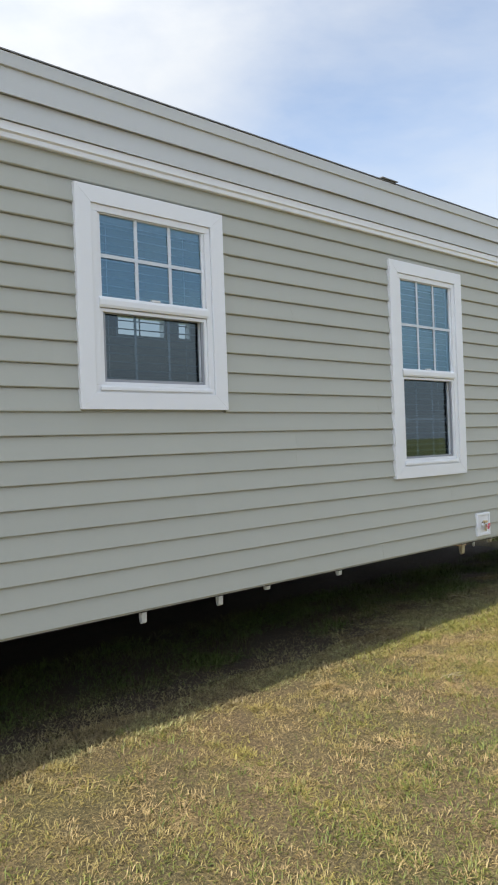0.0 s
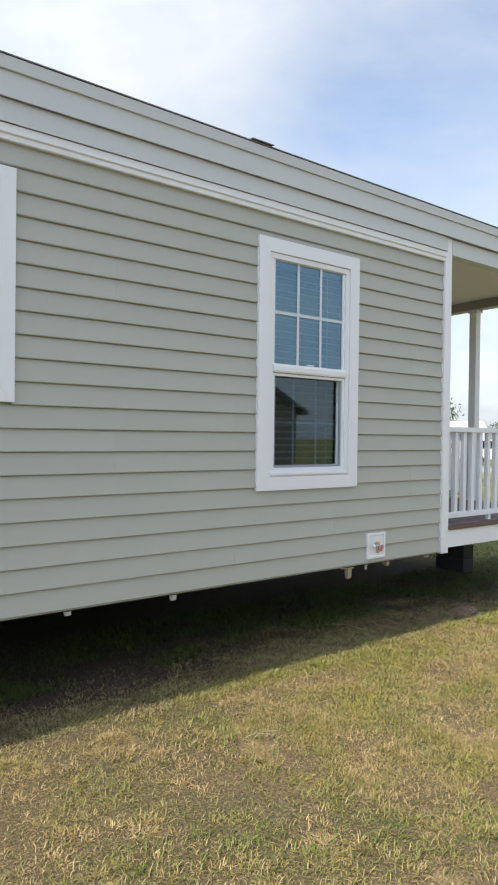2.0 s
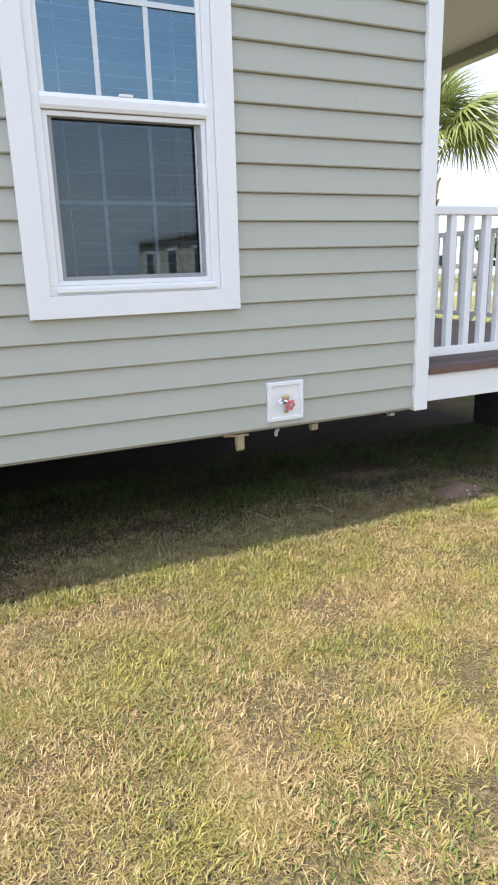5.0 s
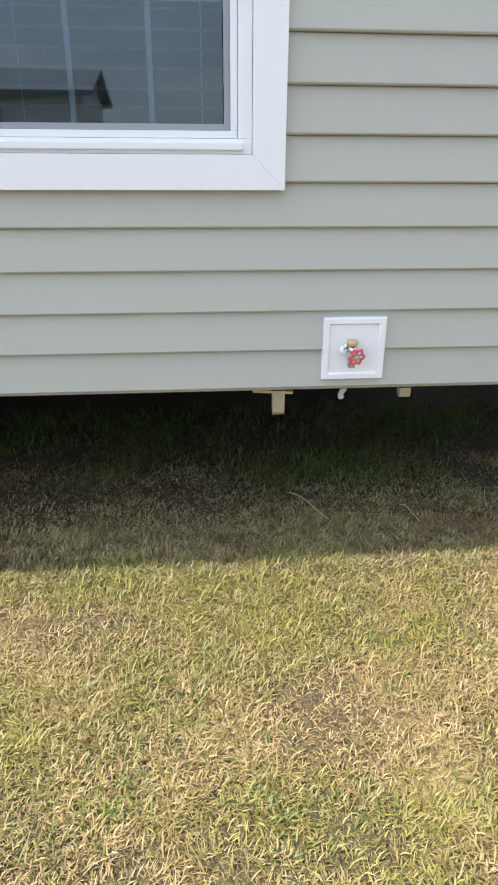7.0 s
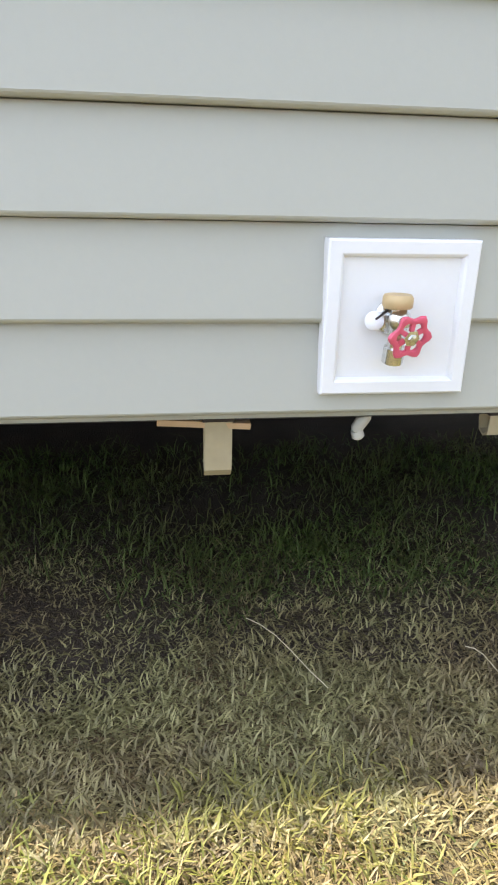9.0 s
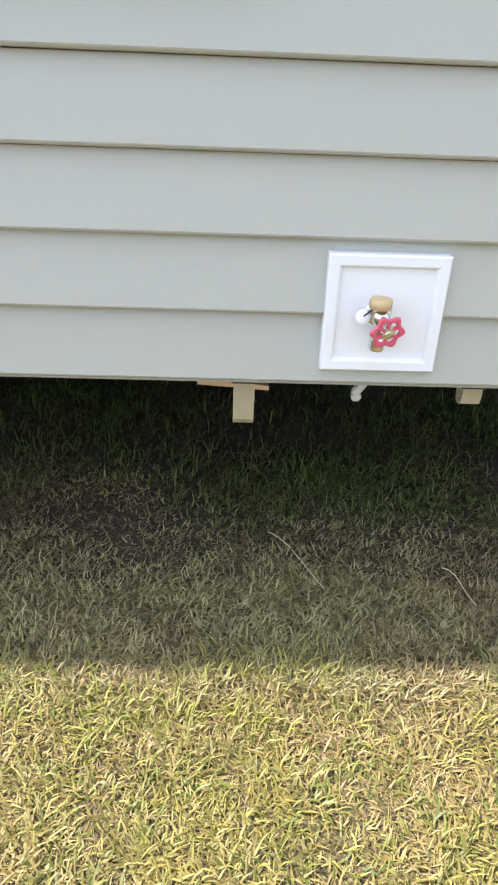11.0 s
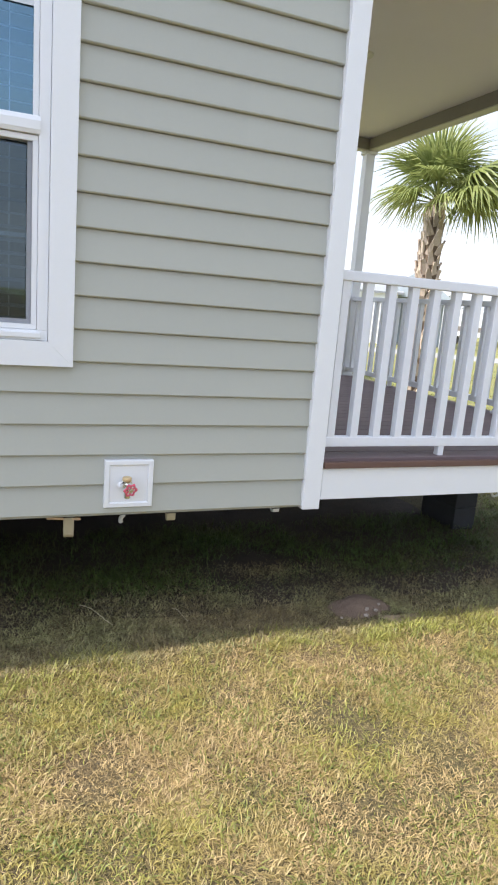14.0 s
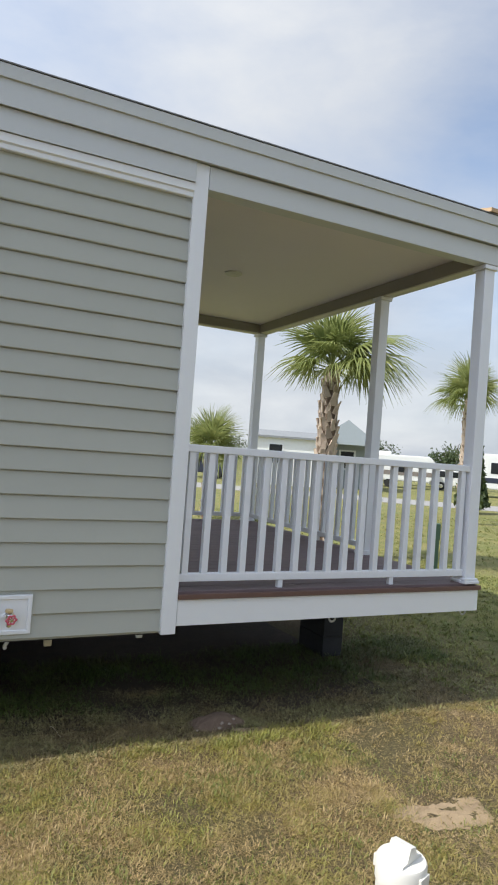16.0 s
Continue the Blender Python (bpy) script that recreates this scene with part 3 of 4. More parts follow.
part("grille_bar", boxes((X1 - 0.06, X1 - 0.045, 6.02, 6.04, 1.321, 2.02)), WHITE, far)
part("grille_bar", boxes((X1 - 0.06, X1 - 0.045, 6.02, 6.04, 2.13, 2.819)), WHITE, far)

# high narrow window in the far wall of the room, seen through the blinds
high = thing("window_4", "white framed high narrow window in the far wall", "window", kind="structure")
part("window_frame", boxes((3.862, 3.890, BACK - 0.105, BACK + 0.005, 2.982, 3.268), (4.550, 4.578, BACK - 0.105, BACK + 0.005, 2.982, 3.268), (3.890, 4.550, BACK - 0.105, BACK + 0.005, 2.982, 3.010), (3.890, 4.550, BACK - 0.105, BACK + 0.005, 3.240, 3.268)), WHITE, high)
part("small_frame", boxes((4.762, 4.780, BACK - 0.105, BACK + 0.005, 3.002, 3.248), (4.950, 4.968, BACK - 0.105, BACK + 0.005, 3.002, 3.248), (4.780, 4.950, BACK - 0.105, BACK + 0.005, 3.002, 3.020), (4.780, 4.950, BACK - 0.105, BACK + 0.005, 3.230, 3.248)), WHITE, high)
part("grille_bar", boxes((4.212, 4.228, BACK - 0.06, BACK - 0.045, 3.010, 3.240)), WHITE, high)


# ---- porch ----
deck = thing("porch_deck", "raised porch deck of plum-brown composite boards", "deck", kind="structure")
n = 28
dw = (BACK - 3.36) / n
board_me = to_mesh("deck_board", boxes((6.56, PX1 - 0.005, 0.002, dw - 0.003, DECK_Z - 0.026, DECK_Z), bevel=0.003), DECK)
for k in range(n):
    piece("deck_board", board_me, deck, pose(0, 3.36 + k * dw, 0))
part("edge_board", boxes((6.56, PX1 + 0.02, 3.326, 3.359, DECK_Z - 0.044, DECK_Z - 0.014), bevel=0.004), DECK_EDGE, deck, "reddish brown edge board")
part("edge_board", boxes((PX1 - 0.003, PX1 + 0.022, 3.361, BACK, DECK_Z - 0.044, DECK_Z - 0.014), bevel=0.004), DECK_EDGE, deck, "reddish brown edge board")
part("rim_board", boxes((6.56, PX1 + 0.008, 3.345, 3.37, 0.645, DECK_Z - 0.048), bevel=0.003), WHITE, deck, "white rim board")
part("rim_board", boxes((PX1 - 0.015, PX1 + 0.009, 3.372, BACK, 0.645, DECK_Z - 0.048), bevel=0.003), WHITE, deck, "white rim board")
part("rim_board", boxes((6.56, PX1 - 0.016, BACK - 0.025, BACK, 0.645, DECK_Z - 0.048), bevel=0.003), WHITE, deck, "white rim board")
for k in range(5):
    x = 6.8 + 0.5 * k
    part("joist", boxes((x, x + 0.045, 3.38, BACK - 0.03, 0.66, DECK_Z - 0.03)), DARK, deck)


def railing(length, count, brackets):
    """A guard rail along x from 0, top rail at 0.9 m over the deck."""
    top = thing("porch_railing", "white painted porch railing with square balusters", "railing", group="porch railings")
    part("top_rail", boxes((0, length, -0.032, 0.032, 0.850, 0.897), bevel=0.006), WHITE_RAIL, top)
    part("bottom_rail", boxes((0, length, -0.024, 0.024, 0.052, 0.102), bevel=0.005), WHITE_RAIL, top)
    me = to_mesh("baluster", boxes((-0.021, 0.021, -0.021, 0.021, 0.098, 0.853), bevel=0.003), WHITE_RAIL)
    for k in range(count):
        piece("baluster", me, top, pose(0.05 + (length - 0.10) * k / (count - 1), 0, 0))
    for x in brackets:
        part("foot_block", boxes((x - 0.018, x + 0.018, -0.018, 0.018, 0.0, 0.055), bevel=0.003), WHITE_RAIL, top)
    return top


railing(8.872 - 6.557, 18, (0.727, 1.640)).matrix_basis = pose(6.557, 3.410, DECK_Z)
railing(8.872 - 6.48, 18, (0.7, 1.5)).matrix_basis = pose(6.48, BACK - 0.055, DECK_Z)
railing(2.58, 20, (0.8, 1.6)).matrix_basis = pose(8.922, 4.755, DECK_Z, 0, 0, 90)


def column(x, y):
    top = thing("porch_column", "white square porch column with base and cap trim", "column", pose(x, y, DECK_Z), group="porch columns")
    h = BEAM_Z - DECK_Z
    part("shaft", boxes((-0.05, 0.05, -0.05, 0.05, 0.0, h), bevel=0.006), WHITE_RAIL, top)
    part("base_trim", boxes((-0.075, 0.075, -0.075, 0.075, 0.0, 0.022), (-0.066, 0.066, -0.066, 0.066, 0.022, 0.04), bevel=0.004), WHITE_RAIL, top)
    part("cap_trim", boxes((-0.068, 0.068, -0.068, 0.068, h - 0.035, h - 0.001), bevel=0.006), WHITE_RAIL, top)


for x, y in ((8.922, 3.410), (8.922, 4.700), (8.922, BACK - 0.055)):
    column(x, y)

tagged(part("porch_beam", boxes((6.559, PX1 + 0.008, W - 0.035, W + 0.075, BEAM_Z, 3.443), bevel=0.004), FASCIA), "pale grey beam over the porch front", "beam", kind="structure")
tagged(part("porch_beam", boxes((PX1 - 0.10, PX1 + 0.006, W + 0.077, BACK - 0.102, BEAM_Z + 0.002, 3.65), bevel=0.004), CEIL_TRIM), "pale beam across the porch end", "beam", kind="structure")
tagged(part("porch_beam", boxes((X1 + 0.003, PX1 + 0.006, BACK - 0.10, BACK, BEAM_Z, 3.65), bevel=0.004), CEIL_TRIM), "pale beam along the far porch side", "beam", kind="structure")
tagged(part("porch_ceiling", boxes((X1 + 0.002, PX1 - 0.102, W + 0.077, BACK - 0.102, CEIL_Z, CEIL_Z + 0.05)), CEIL), "smooth beige porch ceiling", "ceiling", kind="structure")
tagged(part("gable_end", prism(bmesh.new(), [(W + 0.0, 3.656), (5.4, 4.045), (BACK, 3.656)], "x", PX1 - 0.05, PX1), FASCIA), "grey gable panel under the roof end", "gable", kind="structure")

# thin strips that make the inner faces of two porch beams dark taupe
tagged(part("inner_strip", boxes((PX1 - 0.112, PX1 - 0.102, W + 0.077, BACK - 0.112, BEAM_Z + 0.012, CEIL_Z - 0.002)), TAUPE), "dark taupe strip on the inner face of the porch end beam", "trim", kind="structure")
tagged(part("inner_strip", boxes((X1 + 0.004, PX1 - 0.102, BACK - 0.112, BACK - 0.102, BEAM_Z + 0.012, CEIL_Z - 0.002)), TAUPE), "dark taupe strip on the inner face of the far porch beam", "trim", kind="structure")
lamp = thing("ceiling_light", "small round white ceiling light, switched off", "light", pose(7.60, 5.28, CEIL_Z))
part("ring", lathe(bmesh.new(), [(0.085, 0.0), (0.085, -0.008), (0.078, -0.014), (0.062, -0.014)], 28), CEIL_TRIM, lamp, smooth=True)
part("diffuser", lathe(bmesh.new(), [(0.061, 0.0), (0.061, -0.011), (0.04, -0.016), (0.005, -0.017)], 24), CEIL_TRIM, lamp, smooth=True)


# ---- hose tap on its mounting block ----
tap = thing("outdoor_tap", "outdoor hose tap with red handwheel on a white recessed mounting block", "tap", pose(5.613, W, 0.751))
H = 0.1055
blk = bmesh.new()
sq = lambda h, y: [blk.verts.new((sx * h, y, sz * h)) for sx, sz in ((-1, -1), (1, -1), (1, 1), (-1, 1))]
loops = [sq(H, -0.002), sq(H, -0.026), sq(H - 0.003, -0.029), sq(H - 0.018, -0.029), sq(H - 0.021, -0.027), sq(H - 0.024, -0.020)]
for p, q in zip(loops, loops[1:]):
    for k in range(4):
        blk.faces.new((p[k], p[(k + 1) % 4], q[(k + 1) % 4], q[k]))
block = part("mounting_block", blk, WHITE, tap)
part("recess_panel", boxes((-H + 0.022, H - 0.022, -0.0205, -0.0165, -H + 0.022, H - 0.022)), WHITE, block)
ax = pose(-0.010, 0.0, 0.004, 90)          # local z of the lathe runs out of the wall
part("flange", lathe(bmesh.new(), [(0.024, 0.020), (0.024, 0.025), (0.020, 0.029), (0.011, 0.030), (0.011, 0.032)], 24, ax), CHROME, tap, smooth=True)
part("valve_body", lathe(bmesh.new(), [(0.0110, 0.026), (0.0110, 0.044), (0.014, 0.047), (0.016, 0.057), (0.012, 0.064), (0.007, 0.068), (0.005, 0.082)], 20, ax), CHROME, tap, smooth=True)
sp = pose(-0.010, -0.054, 0.000, 192, 0, 0)
part("spout", lathe(bmesh.new(), [(0.011, 0.0), (0.011, 0.032), (0.0145, 0.034), (0.0145, 0.056), (0.0115, 0.057)], 18, sp), CHROME, tap, smooth=True)
breaker = part("vacuum_breaker", lathe(bmesh.new(), [(0.018, 0.0), (0.0205, 0.003), (0.0205, 0.014), (0.018, 0.018), (0.006, 0.019)], 12, pose(-0.014, -0.052, 0.020)), BRASS, tap, "pale brass cap", smooth=True)
part("neck", lathe(bmesh.new(), [(0.008, 0.0), (0.008, 0.018)], 12, pose(-0.014, -0.052, 0.005)), CHROME, tap, smooth=True)
part("drain_button", lathe(bmesh.new(), [(0.013, 0.0), (0.013, 0.007), (0.009, 0.010), (0.003, 0.011)], 18, pose(-0.038, -0.036, 0.000, 75, 0, -20)), WHITE, tap, "white plastic button", smooth=True)
part("pull_wire", lathe(bmesh.new(), [(0.0016, 0.0), (0.0016, 0.034)], 8, pose(-0.040, -0.046, 0.004, 0, 52, 0)), STEEL, tap, "dark wire")
wm = pose(-0.003, -0.080, -0.013, 90, 0, 4) @ pose(0, 0, 0, 12, 8, 0)
wh = bmesh.new()
rim, seg, tube = 0.024, 36, 8
rings = []
for k in range(seg):
    t = 2 * math.pi * k / seg
    rr = rim + 0.0030 * math.cos(6 * t)
    c = Vector((rr * math.cos(t), rr * math.sin(t), 0))
    out = Vector((math.cos(t), math.sin(t), 0))
    thick = 0.0046 + 0.0018 * max(0.0, math.cos(6 * t))
    rings.append([wh.verts.new(wm @ (c + out * thick * math.cos(2 * math.pi * j / tube) + Vector((0, 0, 0.8 * thick * math.sin(2 * math.pi * j / tube))))) for j in range(tube)])
for k in range(seg):
    for j in range(tube):
        wh.faces.new((rings[k][j], rings[k][(j + 1) % tube], rings[(k + 1) % seg][(j + 1) % tube], rings[(k + 1) % seg][j]))
wheel = part("handwheel", wh, RED, tap, "red scalloped handwheel", smooth=True)
for k in range(6):
    part("spoke", boxes((0.006, 0.022, -0.0032, 0.0032, -0.0025, 0.0025), bevel=0.001), RED, wheel).matrix_basis = wm @ pose(0, 0, 0, 0, 0, 60 * k + 30)
part("hub", lathe(bmesh.new(), [(0.0115, -0.004), (0.0115, 0.005), (0.0065, 0.006), (0.0065, 0.009), (0.003, 0.010)], 6, wm), CHROME, wheel, "nickel nut and tag")


# ---- straps, wood and pipe ends hanging below the wall ----
def strap(x, drop, width, m, label, y=3.43, wood=False):
    top = thing("tie_down_strap", label, "strap", pose(x, y, 0.585), group="straps under the house")
    bm = bmesh.new()
    pts = [(-0.016, 0.02), (-0.017, -0.4 * drop), (-0.014, -0.85 * drop), (0.0, -drop), (0.015, -0.85 * drop), (0.020, -0.4 * drop), (0.02, 0.02)]
    inner = [(p[0] * 0.80, p[1] + (0.003 if p[1] < 0 else 0)) for p in pts]
    prism(bm, pts + inner[::-1], "x", -width / 2, width / 2)
    part("loop", bm, m, top)
    part("clip", boxes((-width / 2 - 0.004, width / 2 + 0.004, -0.02, 0.025, 0.0, 0.012), bevel=0.002), STEEL, top)
    if wood:
        part("wood_shim", boxes((-0.092, 0.050, -0.016, 0.09, -0.011, -0.001), bevel=0.001), RAW_WOOD, top, "raw pine shim").matrix_basis = pose(0, 0.0, 0.0, 0, 3, -2)


strap(5.372, 0.095, 0.042, STRAP, "tan webbing strap looped over a raw pine shim", wood=True)
strap(5.830, 0.040, 0.040, STRAP, "short tan webbing strap under the wall")
for x, d in ((2.04, 0.07), (2.61, 0.065), (3.02, 0.03), (3.74, 0.04), (0.9, 0.06), (6.36, 0.022)):
    strap(x, d, 0.034, PALE_STRAP, "pale webbing strap hanging below the wall")
clamp = thing("pipe_end", "short pale plastic pipe end dangling under the wall", "pipe", pose(5.618, 3.46, 0.585))
part("bent_pipe", lathe(bmesh.new(), [(0.008, 0.0), (0.009, -0.02), (0.011, -0.024), (0.010, -0.050), (0.006, -0.055)], 12, pose(0.012, 0, 0.008, 0, 32, 0)), PALE_STRAP, clamp, smooth=True)
part("elbow", lathe(bmesh.new(), [(0.010, 0.0), (0.011, -0.012), (0.007, -0.016)], 12, pose(-0.014, 0, -0.036, 0, -20, 0)), PALE_STRAP, clamp, smooth=True)
for x in (7.73, 8.93):
    r = thing("chain_ring", "pale metal ring hanging under the porch rim", "ring", pose(x, 3.42, 0.625), group="rings under the porch")
    bm = bmesh.new()
    ring_rows = [[bm.verts.new(((0.026 + 0.007 * math.cos(a)) * math.cos(t), 0.007 * math.sin(a), (0.026 + 0.007 * math.cos(a)) * math.sin(t))) for a in [k * math.pi / 3 for k in range(6)]] for t in [k * math.pi / 8 for k in range(16)]]
    for k in range(16):
        for j in range(6):
            bm.faces.new((ring_rows[k][j], ring_rows[k][(j + 1) % 6], ring_rows[(k + 1) % 16][(j + 1) % 6], ring_rows[(k + 1) % 16][j]))
    part("loop", bm, PALE_STRAP, r, smooth=True)
    part("bolt", boxes((0.022, 0.062, -0.008, 0.008, 0.004, 0.020), bevel=0.002), PALE_STRAP, r)

# ---- chassis and piers ----
for y in (4.6, 6.5):
    beam = bmesh.new()
    box(beam, X0 + 0.2, PX1 - 0.1, y - 0.05, y + 0.05, 0.570, 0.583)
    box(beam, X0 + 0.2, PX1 - 0.1, y - 0.005, y + 0.005, 0.375, 0.570)
    box(beam, X0 + 0.2, PX1 - 0.1, y - 0.05, y + 0.05, 0.362, 0.375)
    tagged(part("chassis_beam", beam, STEEL), "dark steel chassis beam under the house", "beam", group="chassis beams")
for k, (x, y) in enumerate([(x, y) for y in (4.6, 6.5) for x in ((8.42,) if y < 5 else (-2.5, 0.2, 2.9, 5.6, 8.0))]):
    pier = thing("block_pier", "stacked grey concrete block pier under the chassis", "pier", pose(x, y, lump(x, y)), group="block piers")
    for j in range(2):
        part("block", boxes((-0.1, 0.1, -0.2, 0.2, 0.172 * j + 0.012, 0.172 * j + 0.182), bevel=0.008), CONCRETE, pier)


# ---- cleanout pipe ----
pipe = thing("cleanout_pipe", "teal sewer cleanout pipe with a white screw cap", "pipe", pose(6.29, 0.945, lump(6.29, 0.945), 1.5, -1.0, 20))
part("riser", lathe(bmesh.new(), [(0.053, -0.05), (0.053, 0.66)], 32), TEAL, pipe, smooth=True)
cap = part("cap", lathe(bmesh.new(), [(0.0575, 0.625), (0.0585, 0.63), (0.0585, 0.682), (0.0625, 0.686), (0.0625, 0.730), (0.059, 0.736), (0.050, 0.737)], 40), CAPWHITE, pipe, "white screw cap", smooth=True)
part("plug", prism(bmesh.new(), [(-0.046, 0.7375), (0.046, 0.7375), (0.040, 0.744), (0.022, 0.745), (0.015, 0.770), (-0.010, 0.776), (-0.022, 0.745), (-0.040, 0.744)], "y", -0.028, 0.028), CAPWHITE, cap)
for s in (-1, 1):
    part("cap_lug", boxes((-0.02, 0.02, s * 0.060, s * 0.067, 0.692, 0.722), bevel=0.002), CAPWHITE, cap)


# ---- palms ----
def frond_mesh(seed, petiole, blade, droop):
    r = random.Random(seed)
    bm = bmesh.new()
    pts = [Vector((petiole * s, 0, -0.10 * petiole * s * s)) for s in (0, 0.33, 0.66, 1.0)]
    for a, b in zip(pts, pts[1:]):
        q = [bm.verts.new(p + Vector((0, dy, dz))) for p in (a, b) for dy, dz in ((-0.014, 0), (0.014, 0), (0, -0.016))]
        for i in range(3):
            bm.faces.new((q[i], q[(i + 1) % 3], q[3 + (i + 1) % 3], q[3 + i]))
    tip, nl = pts[-1], 34
    for k in range(nl):
        ang = radians(-128 + 256 * k / (nl - 1) + r.uniform(-3, 3))
        ln = blade * (0.72 + 0.28 * math.cos(ang * 0.62)) * r.uniform(0.85, 1.08)
        d, side = Vector((math.cos(ang), math.sin(ang), 0)), Vector((-math.sin(ang), math.cos(ang), 0))
        fold = 0.10 * blade * abs(math.sin(ang))
        prev = None
        for s, w in ((0.0, 0.008), (0.35, 0.026), (0.7, 0.017), (1.0, 0.002)):
            z = fold * s - droop * ln * s ** 2.2 - (0.25 * ln * max(0, s - 0.6) * r.uniform(0.2, 1.6))
            c = tip + d * (ln * s * (1 - 0.25 * droop * s)) + Vector((0, 0, z))
            pair = [bm.verts.new(c - side * w * 0.5), bm.verts.new(c + side * w * 0.5 + Vector((0, 0, 0.3 * w)))]
            if prev:
                bm.faces.new((prev[0], prev[1], pair[1], pair[0]))
            prev = pair
    return to_mesh("frond", bm, FROND)


FRONDS = [frond_mesh(s, 0.43, 0.66, d) for s, d in ((1, 0.18), (2, 0.34), (3, 0.50), (4, 0.66))]


def palm(x, y, top_z, size, seed, label, girth=1.0, long_side=None):
    r = random.Random(seed)
    turn = r.uniform(0, 360)
    tree = thing("sabal_palm", label, "palm", pose(x, y, 0, 0, 0, turn), group="sabal palms")
    rad = lambda z: (0.125 - 0.012 * z / top_z - 0.045 * max(0, z / top_z - 0.85) / 0.15) * size * girth
    trunk = part("trunk", lathe(bmesh.new(), [(rad(0) * 1.1, -0.05)] + [(rad(top_z * k / 12) * 0.86, top_z * k / 12) for k in range(13)] + [(0.04 * size, top_z + 0.15)], 16), BARK_CORE, tree, smooth=True)
    # old leaf bases cross over one another round the trunk
    boot = bmesh.new()
    prof = [(-0.055, 0.0, 0.0), (0.055, 0.0, 0.0), (0.034, 0.018, 0.13), (-0.034, 0.018, 0.13), (0.022, 0.038, 0.19), (-0.022, 0.038, 0.19)]
    vs = [boot.verts.new((py, px, pz)) for px, py, pz in prof] + [boot.verts.new((py - 0.022, px, pz)) for px, py, pz in prof]
    for q in ((0, 1, 2, 3), (3, 2, 4, 5), (7, 6, 9, 8), (8, 9, 11, 10), (5, 4, 10, 11), (0, 3, 9, 6), (1, 7, 8, 2), (3, 5, 11, 9), (2, 8, 10, 4)):
        boot.faces.new([vs[i] for i in q])
    bmesh.ops.recalc_face_normals(boot, faces=boot.faces[:])
    boot_me = to_mesh("leaf_base", boot, BARK)
    z, row = 0.12, 0
    while z < top_z - 0.05:
        for k in range(7):
            a = 360 * (k + 0.5 * (row % 2)) / 7 + r.uniform(-6, 6)
            q = rad(z) * 0.86
            ob = piece("leaf_base", boot_me, trunk, pose(q * math.cos(radians(a)), q * math.sin(radians(a)), z, 0, 0, a) @ pose(0, 0, 0, r.choice((-1, 1)) * r.uniform(8, 20), r.uniform(-6, 4), 0))
            ob.scale = (size * r.uniform(0.75, 1.15),) * 3
        z += 0.125 * size
        row += 1
    for k in range(26):
        u = k / 25
        el = 86 - 78 * u + r.uniform(-9, 9)
        f = FRONDS[min(3, int(u * 4))]
        ob = piece("frond", f, tree, pose(0, 0, top_z + 0.16 * (1 - u) * size + 0.02, 0, 0, k * 137.5 + r.uniform(-12, 12)) @ pose(0, 0, 0, r.uniform(-14, 14), -el, 0))
        ob.scale = (size * r.uniform(0.85, 1.1),) * 3
    # longer fronds that have grown out to one side
    for k, (da, el) in enumerate(((-24, 34), (8, 44), (22, 26), (-6, 18), (34, 12), (-34, 10)) if long_side is not None else ()):
        ob = piece("frond", FRONDS[2 + k % 2], tree, pose(0, 0, top_z + 0.06 * size, 0, 0, long_side + da - turn) @ pose(0, 0, 0, 10 - 4 * k, -el, 0))
        ob.scale = (size * 1.38,) * 3


palm(11.34, 9.28, 3.26, 1.13, 1, "sabal palm with crossed leaf bases and fan fronds beside the porch", girth=1.36, long_side=-41)
palm(20.5, 15.3, 3.86, 1.38, 2, "sabal palm on the lawn beyond the porch")
palm(11.6, 15.2, 1.55, 1.15, 3, "short sabal palm on the far lawn")


# ---- far lawn: road, homes, vehicles, trees ----
def facing(x, y, yaw):
    return pose(x, y, 0, 0, 0, yaw)


road = bmesh.new()
box(road, -60, 120, -2.2, 2.2, -0.1, 0.012)
ro = tagged(part("road", road, ROADGREY), "pale paved lane across the far lawn", "road", kind="structure")
ro.matrix_basis = pose(24, 26, 0, 0, 0, -34)


